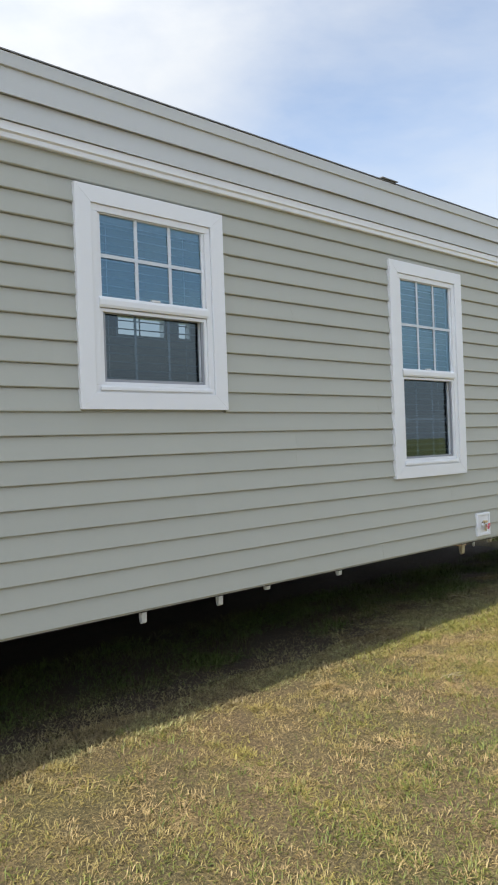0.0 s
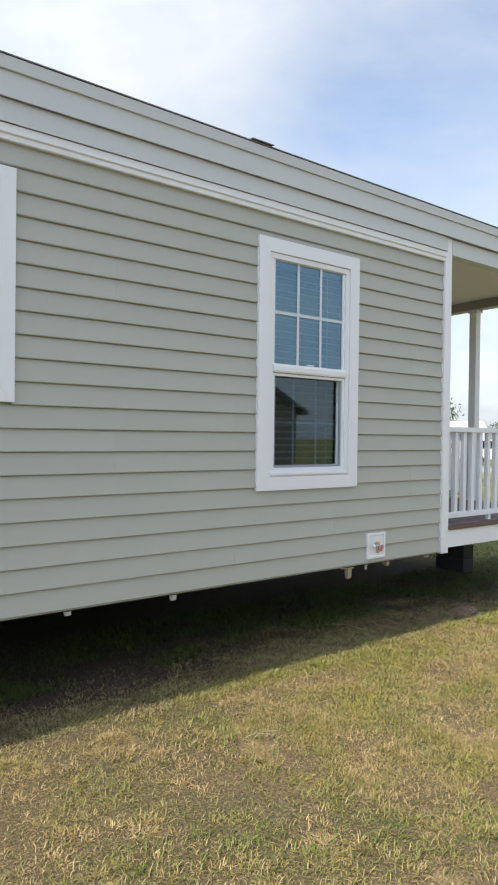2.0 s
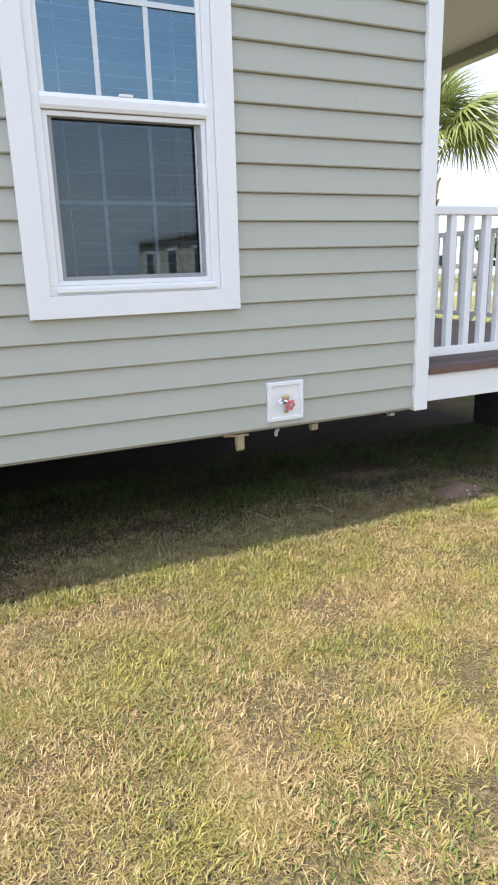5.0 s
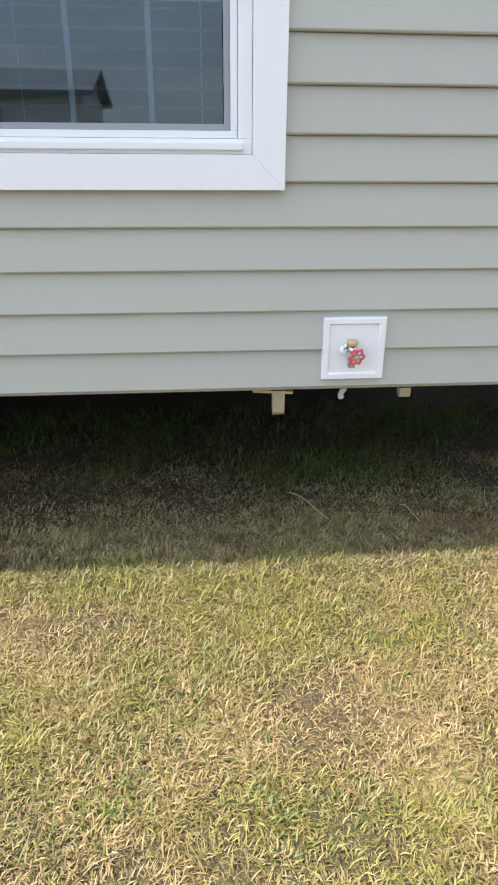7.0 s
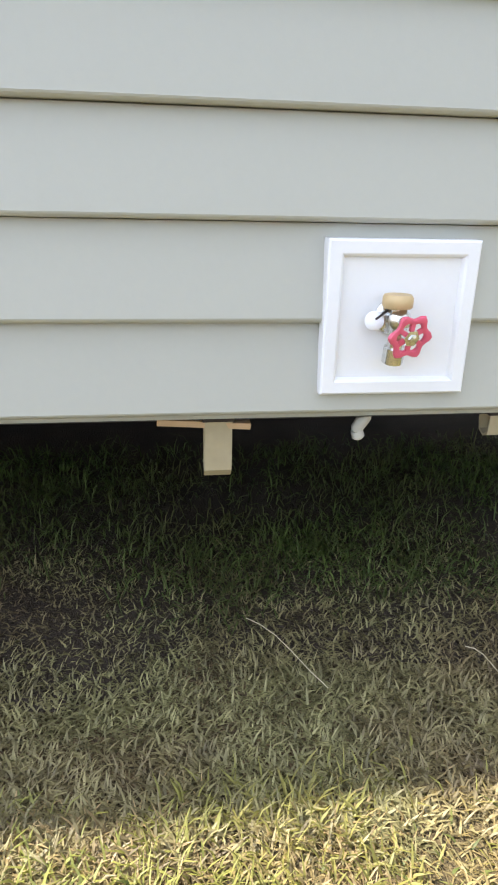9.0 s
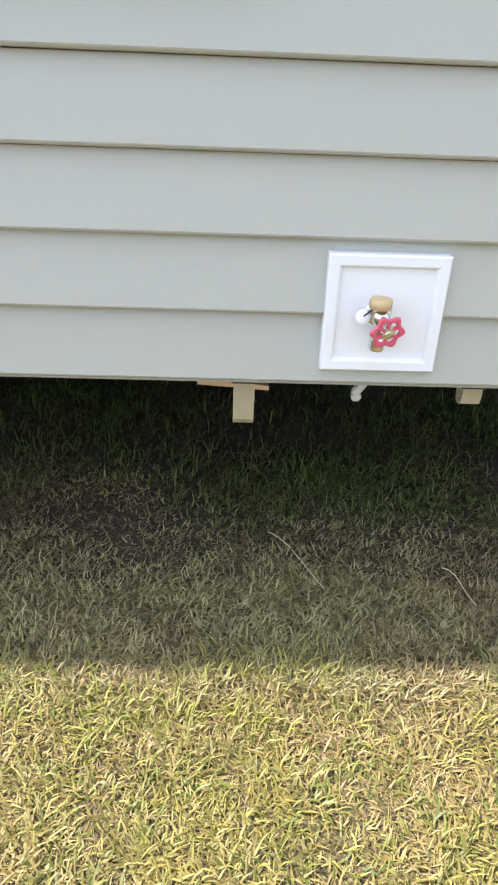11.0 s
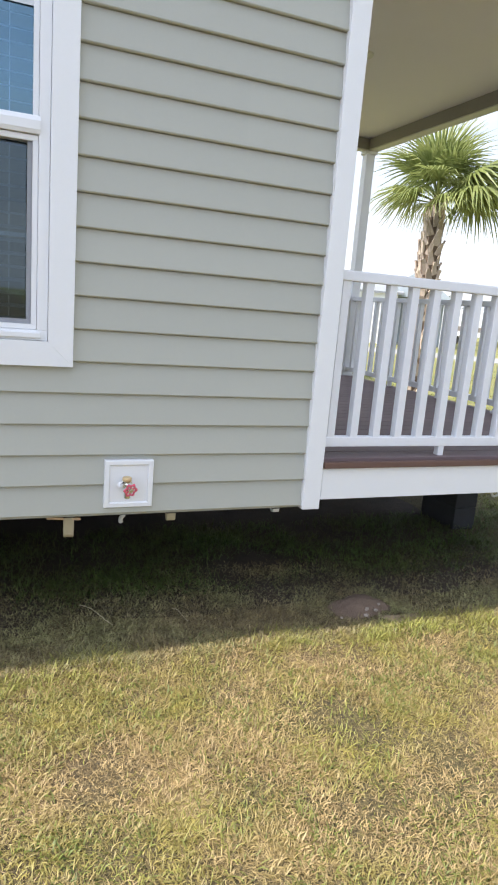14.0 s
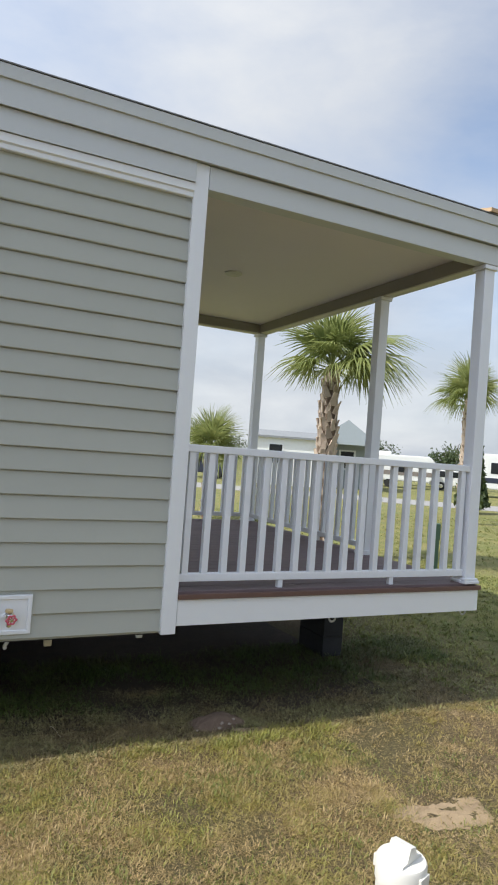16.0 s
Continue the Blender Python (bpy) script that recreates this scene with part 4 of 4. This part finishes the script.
def far_house(name, label, x, y, yaw, ln, wd, h, pitch, wall_m, gable_x=True, porch=False):
    top = thing(name, label, "house", facing(x, y, yaw), group="far houses")
    a, b = ln / 2, wd / 2
    part("wall", prism(bmesh.new(), [(-b, 0.0), (b, 0.0), (b, h), (0, h + pitch), (-b, h)], "x", -a, a), wall_m, top)
    o = 0.25
    rf = bmesh.new()
    prism(rf, [(-b - o, h - o * pitch / b), (0, h + pitch + 0.02), (b + o, h - o * pitch / b), (b + o, h - o * pitch / b + 0.12), (0, h + pitch + 0.16), (-b - o, h - o * pitch / b + 0.12)], "x", -a - 0.3, a + 0.3)
    part("roof", rf, ROOF_GREY, top)

    def win(x0, x1, z0, z1, y):
        w = part("window", boxes((x0 - 0.09, x1 + 0.09, y - 0.03, y + 0.03, z0 - 0.09, z1 + 0.09)), WHITE, top)
        part("pane", boxes((x0, x1, y - 0.04, y + 0.04, z0, z1)), RV_DARK, w)
    k = -a + 1.0
    while k < a - 1.4:
        win(k, k + 0.8, h - 1.6, h - 0.45, -b)
        win(k, k + 0.8, h - 1.6, h - 0.45, b)
        k += 2.4
    for s in (-1, 1):
        w = part("window", boxes((s * a - 0.03, s * a + 0.03, -0.55, 0.55, h - 1.7, h - 0.4)), WHITE, top)
        part("pane", boxes((s * a - 0.04, s * a + 0.04, -0.42, 0.42, h - 1.6, h - 0.5)), RV_DARK, w)
    if porch:
        for px in (-b + 0.15, b - 0.15):
            part("porch_post", boxes((-a - 1.9, -a - 1.75, px - 0.07, px + 0.07, 0, h)), WHITE, top)
        part("porch_roof", prism(bmesh.new(), [(-b - o, h - 0.1), (b + o, h - 0.1), (0, h + pitch + 0.1)], "x", -a - 2.1, -a - 0.31), BLUE_WALL, top)
    return top


far_house("mobile_home", "long white mobile home with dark windows", 26.0, 36.4, -27, 4.8, 4.0, 2.95, 0.35, PALE_WALL)
far_house("cottage", "grey-blue gabled cottage with a porch", 30.9, 36.9, 54, 5.0, 3.8, 2.9, 1.35, BLUE_WALL, porch=True)
far_house("neighbour_house", "tan gabled house across the lawn", 13.0, -13.0, 90, 8.0, 5.0, 2.5, 1.3, TAN_WALL)
far_house("neighbour_house", "long pale mobile home across the lawn", -3.0, -15.0, 0, 11.0, 4.2, 2.8, 0.6, PALE_WALL)


def rv(label, x, y, yaw, ln, h, stripe):
    top = thing("travel_trailer", label, "trailer", facing(x, y, yaw), group="parked trailers")
    a = ln / 2
    body = bmesh.new()
    prism(body, [(-a, 0.55), (a - 0.5, 0.55), (a, 1.2), (a - 0.1, h - 0.5), (a - 0.5, h), (-a + 0.2, h), (-a, h - 0.2)], "y", -1.2, 1.2)
    bmesh.ops.bevel(body, geom=body.edges[:], offset=0.08, segments=2, affect="EDGES")
    part("body", body, RV_WHITE, top, smooth=True)
    part("stripe", boxes((-a + 0.1, a - 0.2, -1.212, -1.196, 1.0, 1.35)), stripe, top)
    part("stripe", boxes((-a + 0.1, a - 0.2, 1.196, 1.212, 1.0, 1.35)), stripe, top)
    for s in (-1.205, 1.205):
        for k in range(3):
            wx = -a + 0.9 + k * (ln - 2) / 3
            w = part("window", boxes((wx, wx + 1.0, s - 0.02, s + 0.02, h - 1.35, h - 0.6), bevel=0.01), RV_DARK, top)
        for wx in (-0.5, 0.4):
            part("wheel", lathe(bmesh.new(), [(0.2, -0.1), (0.34, -0.09), (0.34, 0.09), (0.2, 0.1)], 18, pose(wx, s * 0.88, 0.34, 90)), TYRE, top)
    part("roof_unit", boxes((-0.5, 0.5, -0.35, 0.35, h - 0.005, h + 0.25), bevel=0.05), RV_WHITE, top)


rv("white travel trailer parked beyond the lane", 47.0, 45.0, -40, 7.5, 2.6, RV_STRIPE)
rv("white travel trailer with a dark stripe", 42.6, 31.2, -38, 8.0, 3.0, NAVY)
rv("white travel trailer among parked vehicles", 56.0, 27.5, -36, 8.0, 2.7, RV_STRIPE)
rv("white travel trailer beside the mobile home", 14.5, 43.0, -20, 7.0, 2.6, NAVY)
rv("white travel trailer behind the cottage", 38.0, 42.0, -36, 8.0, 2.6, RV_STRIPE)


def car(label, x, y, yaw, m):
    top = thing("parked_car", label, "car", facing(x, y, yaw), group="parked cars")
    body = bmesh.new()
    prism(body, [(-2.2, 0.35), (2.2, 0.35), (2.25, 0.75), (1.9, 0.95), (1.0, 1.02), (0.4, 1.62), (-1.8, 1.68), (-2.2, 1.05)], "y", -0.88, 0.88)
    bmesh.ops.bevel(body, geom=body.edges[:], offset=0.07, segments=2, affect="EDGES")
    part("body", body, m, top, smooth=True)
    for s in (-0.885, 0.885):
        part("side_glass", prism(bmesh.new(), [(-1.75, 1.08), (0.75, 1.08), (0.32, 1.52), (-1.65, 1.56)], "y", s - 0.01, s + 0.01), RV_DARK, top)
        for wx in (-1.4, 1.4):
            wl = part("wheel", lathe(bmesh.new(), [(0.18, -0.1), (0.34, -0.09), (0.34, 0.09), (0.18, 0.1)], 20, pose(wx, s * 0.9, 0.34, 90)), TYRE, top)
            part("rim", lathe(bmesh.new(), [(0.17, -0.105), (0.05, -0.11), (0.05, 0.11), (0.17, 0.105)], 14, pose(wx, s * 0.9, 0.34, 90)), CHROME, wl)


car("white parked car beyond the lane", 44.0, 40.0, -35, RV_WHITE)
car("dark parked car beyond the lane", 21.0, 40.0, -30, NAVY)
car("white parked car by the trailers", 39.0, 23.5, -35, RV_WHITE)


def tree(name, label, x, y, h, rad, n, seed, cone=False):
    r = random.Random(seed)
    top = thing(name, label, "tree", pose(x, y, 0), group="far trees")
    part("trunk", lathe(bmesh.new(), [(0.05 * h ** 0.7, -0.05), (0.03 * h ** 0.7, h * 0.5), (0.008 * h, h * 0.9)], 9), BARK_CORE, top, smooth=True)
    bm = bmesh.new()
    hubs = [(r.uniform(-0.6, 0.6) * rad, r.uniform(-0.6, 0.6) * rad, r.uniform(0.4, 0.85) * h) for _ in range(9)]
    for _ in range(n):
        if cone:
            u = r.random() ** 1.4
            q = rad * (1 - u) * r.uniform(0.35, 1.35) + 0.05
            a = r.uniform(0, 2 * math.pi)
            c = Vector((q * math.cos(a), q * math.sin(a), 0.08 * h + u * 0.92 * h))
        else:
            hx, hy, hz = r.choice(hubs)
            c = Vector((r.gauss(hx, rad * 0.24), r.gauss(hy, rad * 0.24), r.gauss(hz, h * 0.085)))
        s = r.uniform(0.04, 0.10) * (h ** 0.6)
        m = Matrix.Translation(c) @ Euler((r.uniform(0, 6), r.uniform(0, 6), r.uniform(0, 6))).to_matrix().to_4x4()
        bm.faces.new([bm.verts.new(m @ Vector(p)) for p in ((-s, 0, 0), (0, -0.45 * s, 0.1 * s), (s, 0, 0), (0, 0.45 * s, 0.1 * s))])
    part("crown", bm, FOLIAGE, top)


tree("cedar_tree", "dark green conical cedar on the lawn", 25.05, 19.45, 3.9, 0.48, 1900, 4, cone=True)
tree("shade_tree", "rounded leafy tree behind the trailers", 45.9, 43.7, 3.6, 1.3, 1500, 6)
for k in range(16):
    r = random.Random(50 + k)
    a = radians(-20 + 6.6 * k)
    d = r.uniform(85, 130)
    tree("far_tree", "distant leafy tree at the edge of the fields", 5 + d * math.cos(a), d * math.sin(a), r.uniform(4.0, 7.5), r.uniform(2.5, 4.5), 900, 80 + k)


ped = thing("utility_pedestal", "slim dark green plastic utility pedestal on the lawn", "pedestal", pose(12.25, 7.44, 0, 0, 0, 15))
part("post", boxes((-0.065, 0.065, -0.065, 0.065, -0.05, 0.62), bevel=0.012), GREEN_PLASTIC, ped)
part("cover", boxes((-0.075, 0.075, -0.075, 0.075, 0.60, 0.86), bevel=0.02), GREEN_PLASTIC, ped)
post = thing("hydrant_post", "short white pipe post with a tap on the lawn", "post", pose(17.2, 15.25, 0))
part("pipe", lathe(bmesh.new(), [(0.05, -0.05), (0.05, 0.62), (0.075, 0.63), (0.075, 0.72), (0.03, 0.75)], 14), WHITE, post, smooth=True)
part("tap", boxes((-0.16, 0.0, -0.03, 0.03, 0.48, 0.54), bevel=0.008), WHITE, post)


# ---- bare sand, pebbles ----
# dark soil sheet under the house, with the shade there painted into its colour
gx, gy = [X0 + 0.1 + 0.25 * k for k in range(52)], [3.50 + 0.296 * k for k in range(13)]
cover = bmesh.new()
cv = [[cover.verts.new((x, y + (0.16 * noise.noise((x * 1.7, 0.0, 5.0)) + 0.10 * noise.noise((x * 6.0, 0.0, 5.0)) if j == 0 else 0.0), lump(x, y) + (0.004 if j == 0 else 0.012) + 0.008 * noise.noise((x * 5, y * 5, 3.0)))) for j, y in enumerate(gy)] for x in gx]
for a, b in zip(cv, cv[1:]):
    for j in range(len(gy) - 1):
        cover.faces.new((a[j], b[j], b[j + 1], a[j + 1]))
tagged(part("shade_soil", cover, SHADE_SOIL, smooth=True), "dark bare soil under the house, its shade put into the colour", "soil", kind="structure")


def sand_patch(x, y, rx, ry, seed, rise=0.02, m=SAND):
    r = random.Random(seed)
    bm = bmesh.new()
    n = 48
    wob = [1 + 0.45 * noise.noise((math.cos(2 * math.pi * k / n) * 1.3, math.sin(2 * math.pi * k / n) * 1.3, seed * 3.7)) + r.uniform(-0.08, 0.08) for k in range(n)]
    rows = []
    for s in (1.0, 0.88, 0.74, 0.6, 0.46, 0.32, 0.18):
        ring = []
        for k in range(n):
            a = 2 * math.pi * k / n
            px, py = x + rx * wob[k] * s * math.cos(a), y + ry * wob[k] * s * math.sin(a)
            ring.append(bm.verts.new((px, py, lump(px, py) - 0.006 + rise * (1 - s * s) + 0.006 + (0.016 * noise.noise((px * 14, py * 14, 1)) + 0.008 * noise.noise((px * 45, py * 45, 2))) * (1 - s))))
        rows.append(ring)
    for a, b in zip(rows, rows[1:]):
        for k in range(n):
            bm.faces.new((a[k], a[(k + 1) % n], b[(k + 1) % n], b[k]))
    bm.faces.new(rows[-1])
    tagged(part("sand_patch", bm, m, smooth=True), "bare sandy soil showing through the lawn", "soil", kind="stuff")


PATCHES = [(6.90, 3.42, 0.19, 0.13), (7.06, 3.27, 0.17, 0.06), (7.60, 2.11, 0.27, 0.15), (6.30, 3.88, 0.12, 0.08)]
# patches 0 and 3 lie in shadow and take the sand painted darker for it
for k, (x, y, rx, ry) in enumerate(PATCHES):
    sand_patch(x, y, rx, ry, k + 1, 0.055 if k == 0 else 0.004, SHADED_SAND if k in (0, 3) else SAND)
r = random.Random(9)
for k in range(14):
    x, y, s = 6.90 + r.gauss(0, 0.09), 3.36 + r.gauss(0, 0.05), r.uniform(0.006, 0.015)
    bm = bmesh.new()
    bmesh.ops.create_icosphere(bm, subdivisions=1, radius=s)
    for v in bm.verts:
        v.co = Vector((v.co.x * r.uniform(0.9, 1.4), v.co.y, v.co.z * 0.7))
    st = tagged(part("pebble", bm, STONE), "small pale pebble lying on the sand", "stone", group="pebbles")
    st.matrix_basis = pose(x, y, lump(x, y) + 0.030 + s * 0.3, 0, 0, r.uniform(0, 360))


# ---- grass ----
def blades(name, label, x0, x1, y0, y1, count, length, width, flat, material, seed, keep=None, tuft=9, spread=0.014, bend=(0.15, 0.9), sliver=False):
    g = np.random.default_rng(seed)
    # blades grow in tufts and lean outwards from them
    tufts = count // tuft
    home = g.integers(0, tufts, count)
    ox, oy = g.normal(0, spread, count), g.normal(0, spread, count)
    x, y = g.uniform(x0, x1, tufts)[home] + ox, g.uniform(y0, y1, tufts)[home] + oy
    lean = np.arctan2(oy, ox) + g.normal(0, 0.9, count)
    ok = np.ones(count, bool)
    for px, py, rx, ry in PATCHES:
        ok &= ((x - px) / rx) ** 2 + ((y - py) / ry) ** 2 > g.uniform(0.0, 1.5, count)
    if keep is not None:
        ok &= keep(x, y, g)
    x, y, lean = x[ok], y[ok], lean[ok]
    n = len(x)
    z = np.array([lump(a, b) for a, b in zip(x.tolist(), y.tolist())]) - 0.004
    az, ln = lean, g.uniform(*length, n)
    el = g.uniform(*flat, n)
    wd = g.uniform(*width, n) * 0.5
    dx, dy = np.cos(az), np.sin(az)
    bend = g.uniform(*bend, n)
    c1, s1, c2, s2 = np.cos(el), np.sin(el), np.cos(el - bend), np.sin(el - bend)
    base = np.stack([x, y, z], 1)
    mid = base + (ln * 0.55)[:, None] * np.stack([dx * c1, dy * c1, s1], 1)
    tip = mid + (ln * 0.45)[:, None] * np.stack([dx * c2, dy * c2, s2], 1)
    tip[:, 2] = np.maximum(tip[:, 2], z + 0.004)
    side = np.stack([-dy * wd, dx * wd, g.uniform(-0.4, 0.4, n) * wd], 1)
    if sliver:
        v = np.stack([base - side, base + side, tip], 1).reshape(-1, 3)
        idx = np.arange(n * 3)
    else:
        v = np.stack([base - side * 0.8, base + side * 0.8, mid - side, mid + side, tip], 1).reshape(-1, 3)
        idx = (np.arange(n)[:, None] * 5 + np.array([0, 1, 3, 0, 3, 2, 2, 3, 4])[None, :]).reshape(-1)
    me = bpy.data.meshes.new(name)
    me.vertices.add(len(v))
    me.vertices.foreach_set("co", v.astype(np.float32).reshape(-1))
    me.loops.add(len(idx))
    me.loops.foreach_set("vertex_index", idx.astype(np.int32))
    me.polygons.add(len(idx) // 3)
    me.polygons.foreach_set("loop_start", np.arange(0, len(idx), 3, dtype=np.int32))
    me.update(calc_edges=True)
    me.materials.append(material)
    tagged(new(name, me), label, "grass", kind="stuff")


def patchy(scale, cut):
    return lambda x, y, g: np.array([noise.noise((a * scale, b * scale, 11.0)) for a, b in zip(x.tolist(), y.tolist())]) + g.uniform(-0.35, 0.35, len(x)) > cut


def near(cx, cy, rx, ry):
    return lambda x, y, g: g.uniform(0, 1, len(x)) < np.exp(-(((x - cx) / rx) ** 2 + ((y - cy) / ry) ** 2))


CLUMPS = [(4.88, 2.66, 0.26, 0.16), (4.90, 2.36, 0.26, 0.16), (5.18, 2.27, 0.16, 0.07), (5.47, 2.24, 0.10, 0.06), (3.2, 2.2, 0.35, 0.25), (5.35, 3.02, 0.5, 0.06)]
WORN = [(5.24, 2.42, 0.16, 0.08), (5.64, 2.36, 0.13, 0.13), (5.00, 3.04, 0.16, 0.05), (4.66, 2.93, 0.24, 0.07), (6.5, 3.0, 0.3, 0.1)]


def spots(x, y, where):
    return sum(np.exp(-(((x - px) / rx) ** 2 + ((y - py) / ry) ** 2)) for px, py, rx, ry in where)


def field(x, y, scale, seed):
    return np.array([noise.noise((a * scale, b * scale, seed)) + 0.6 * noise.noise((a * scale * 3.1, b * scale * 3.1, seed)) for a, b in zip(x.tolist(), y.tolist())])


def turf(cut):
    """Grass thick in clumps and thin over worn spots."""
    return lambda x, y, g: field(x, y, 2.3, 11.0) + 0.6 * spots(x, y, CLUMPS) - 0.6 * spots(x, y, WORN) + g.uniform(-0.45, 0.45, len(x)) > cut


def worn(x, y, g):
    return g.uniform(0, 1, len(x)) < spots(x, y, WORN)


blades("lawn_thatch", "dead straw thatch lying flat between the grass", -0.5, 10.5, -0.9, 3.2, 260000, (0.025, 0.070), (0.0030, 0.0060), (-0.02, 0.30), THATCH, 6, tuft=3, sliver=True)
blades("lawn_grass", "short dry mown grass, straw and green", -0.5, 10.5, -0.9, 3.25, 250000, (0.018, 0.050), (0.0024, 0.0046), (0.10, 1.05), GRASS, 1, turf(-0.48), tuft=22, spread=0.024)
blades("lawn_thatch", "dead straw thatch near the wall", 3.6, 7.6, 1.1, 3.25, 150000, (0.020, 0.055), (0.0026, 0.0050), (-0.02, 0.35), THATCH, 7, tuft=3, sliver=True)
blades("lawn_grass", "short dry mown grass near the wall", 3.8, 7.4, 1.5, 3.25, 150000, (0.016, 0.044), (0.0018, 0.0036), (0.05, 0.95), GRASS, 2, turf(-0.48), tuft=12, spread=0.020)
blades("lawn_grass", "small green clumps in the lawn near the wall", 3.6, 7.6, 1.2, 3.25, 80000, (0.016, 0.042), (0.0030, 0.0052), (0.10, 1.10), TUFT, 15, turf(0.30), tuft=14, spread=0.018)
blades("lawn_thatch", "pale dry straw on worn spots of the lawn", 4.2, 7.0, 1.9, 3.2, 70000, (0.015, 0.050), (0.0020, 0.0036), (-0.02, 0.30), DRY, 17, worn, tuft=3, sliver=True)
blades("lawn_grass", "dense short grey-green grass along the wall", -1.0, 9.4, 3.14, 3.95, 130000, (0.020, 0.050), (0.0026, 0.0050), (0.10, 1.05), CLOSE, 12, tuft=12, spread=0.022)
blades("lawn_grass", "fine grey-green grass in the shade of the wall", 4.2, 7.2, 3.14, 4.05, 100000, (0.016, 0.046), (0.0022, 0.0044), (0.05, 1.00), CLOSE, 16, tuft=8, spread=0.022)
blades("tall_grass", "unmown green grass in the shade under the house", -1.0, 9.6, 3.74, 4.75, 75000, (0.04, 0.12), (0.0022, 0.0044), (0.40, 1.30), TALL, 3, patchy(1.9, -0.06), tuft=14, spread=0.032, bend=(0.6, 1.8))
blades("lawn_grass", "taller green tufts in the lawn", 0.0, 10.0, -0.6, 3.25, 80000, (0.024, 0.060), (0.0026, 0.0050), (0.3, 1.2), TUFT, 4, patchy(1.9, 0.20), tuft=20, spread=0.026)
blades("lawn_grass", "sunlit yellow-green blades at the edge of the shade", 3.6, 7.6, 3.05, 3.26, 12000, (0.025, 0.065), (0.0022, 0.0042), (0.5, 1.3), EDGE, 18, patchy(3.0, 0.0), tuft=10, spread=0.02)
blades("lawn_grass", "scattered fresh yellow-green blades in the lawn", 4.2, 7.0, 1.8, 3.2, 14000, (0.020, 0.055), (0.0020, 0.0040), (0.2, 1.2), EDGE, 20, patchy(2.2, 0.05), tuft=9, spread=0.02)
blades("lawn_thatch", "thick pale straw in a dry part of the lawn", 6.4, 10.0, 0.4, 3.2, 150000, (0.020, 0.060), (0.0026, 0.0050), (0.0, 0.40), DRY, 14, near(8.0, 1.9, 1.5, 1.0), tuft=6, sliver=True)
blades("lawn_grass", "darker green grass on the open lawn", 0.0, 4.5, -0.6, 2.6, 60000, (0.020, 0.050), (0.0028, 0.0050), (0.2, 1.1), TUFT, 19, near(1.6, 1.2, 1.6, 1.0), tuft=18, spread=0.03)
blades("lawn_grass", "green grass of the lawn beside the porch", 8.9, 13.5, 2.0, 9.0, 60000, (0.03, 0.08), (0.004, 0.008), (0.3, 1.2), GRASS_FAR, 8, tuft=12)
blades("lawn_grass", "green grass of the lawn beyond the porch", 9.0, 24.0, -1.0, 18.0, 60000, (0.03, 0.08), (0.010, 0.016), (0.2, 1.1), GRASS_FAR, 5)


# ---- loose dry stems lying on the grass ----
def stem(x0, y0, x1, y1):
    bm = bmesh.new()
    prev = None
    for k in range(6):
        u = k / 5
        c = Vector((x0 + (x1 - x0) * u, y0 + (y1 - y0) * u + 0.012 * math.sin(3 * u), lump(x0, y0) + 0.045 + 0.01 * math.sin(5 * u)))
        ring = [bm.verts.new(c + Vector((0, 0.0016 * math.cos(a), 0.0016 * math.sin(a)))) for a in (0.0, 2.1, 4.2)]
        if prev:
            for j in range(3):
                bm.faces.new((prev[j], prev[(j + 1) % 3], ring[(j + 1) % 3], ring[j]))
        prev = ring
    tagged(part("dry_stem", bm, STRAW), "long dry pale stem lying on the grass", "stem", group="dry stems")


stem(5.457, 3.652, 5.585, 3.433)
stem(5.889, 3.504, 5.935, 3.38)
stem(3.62, 2.45, 3.80, 2.40)
stem(3.66, 2.42, 3.83, 2.43)
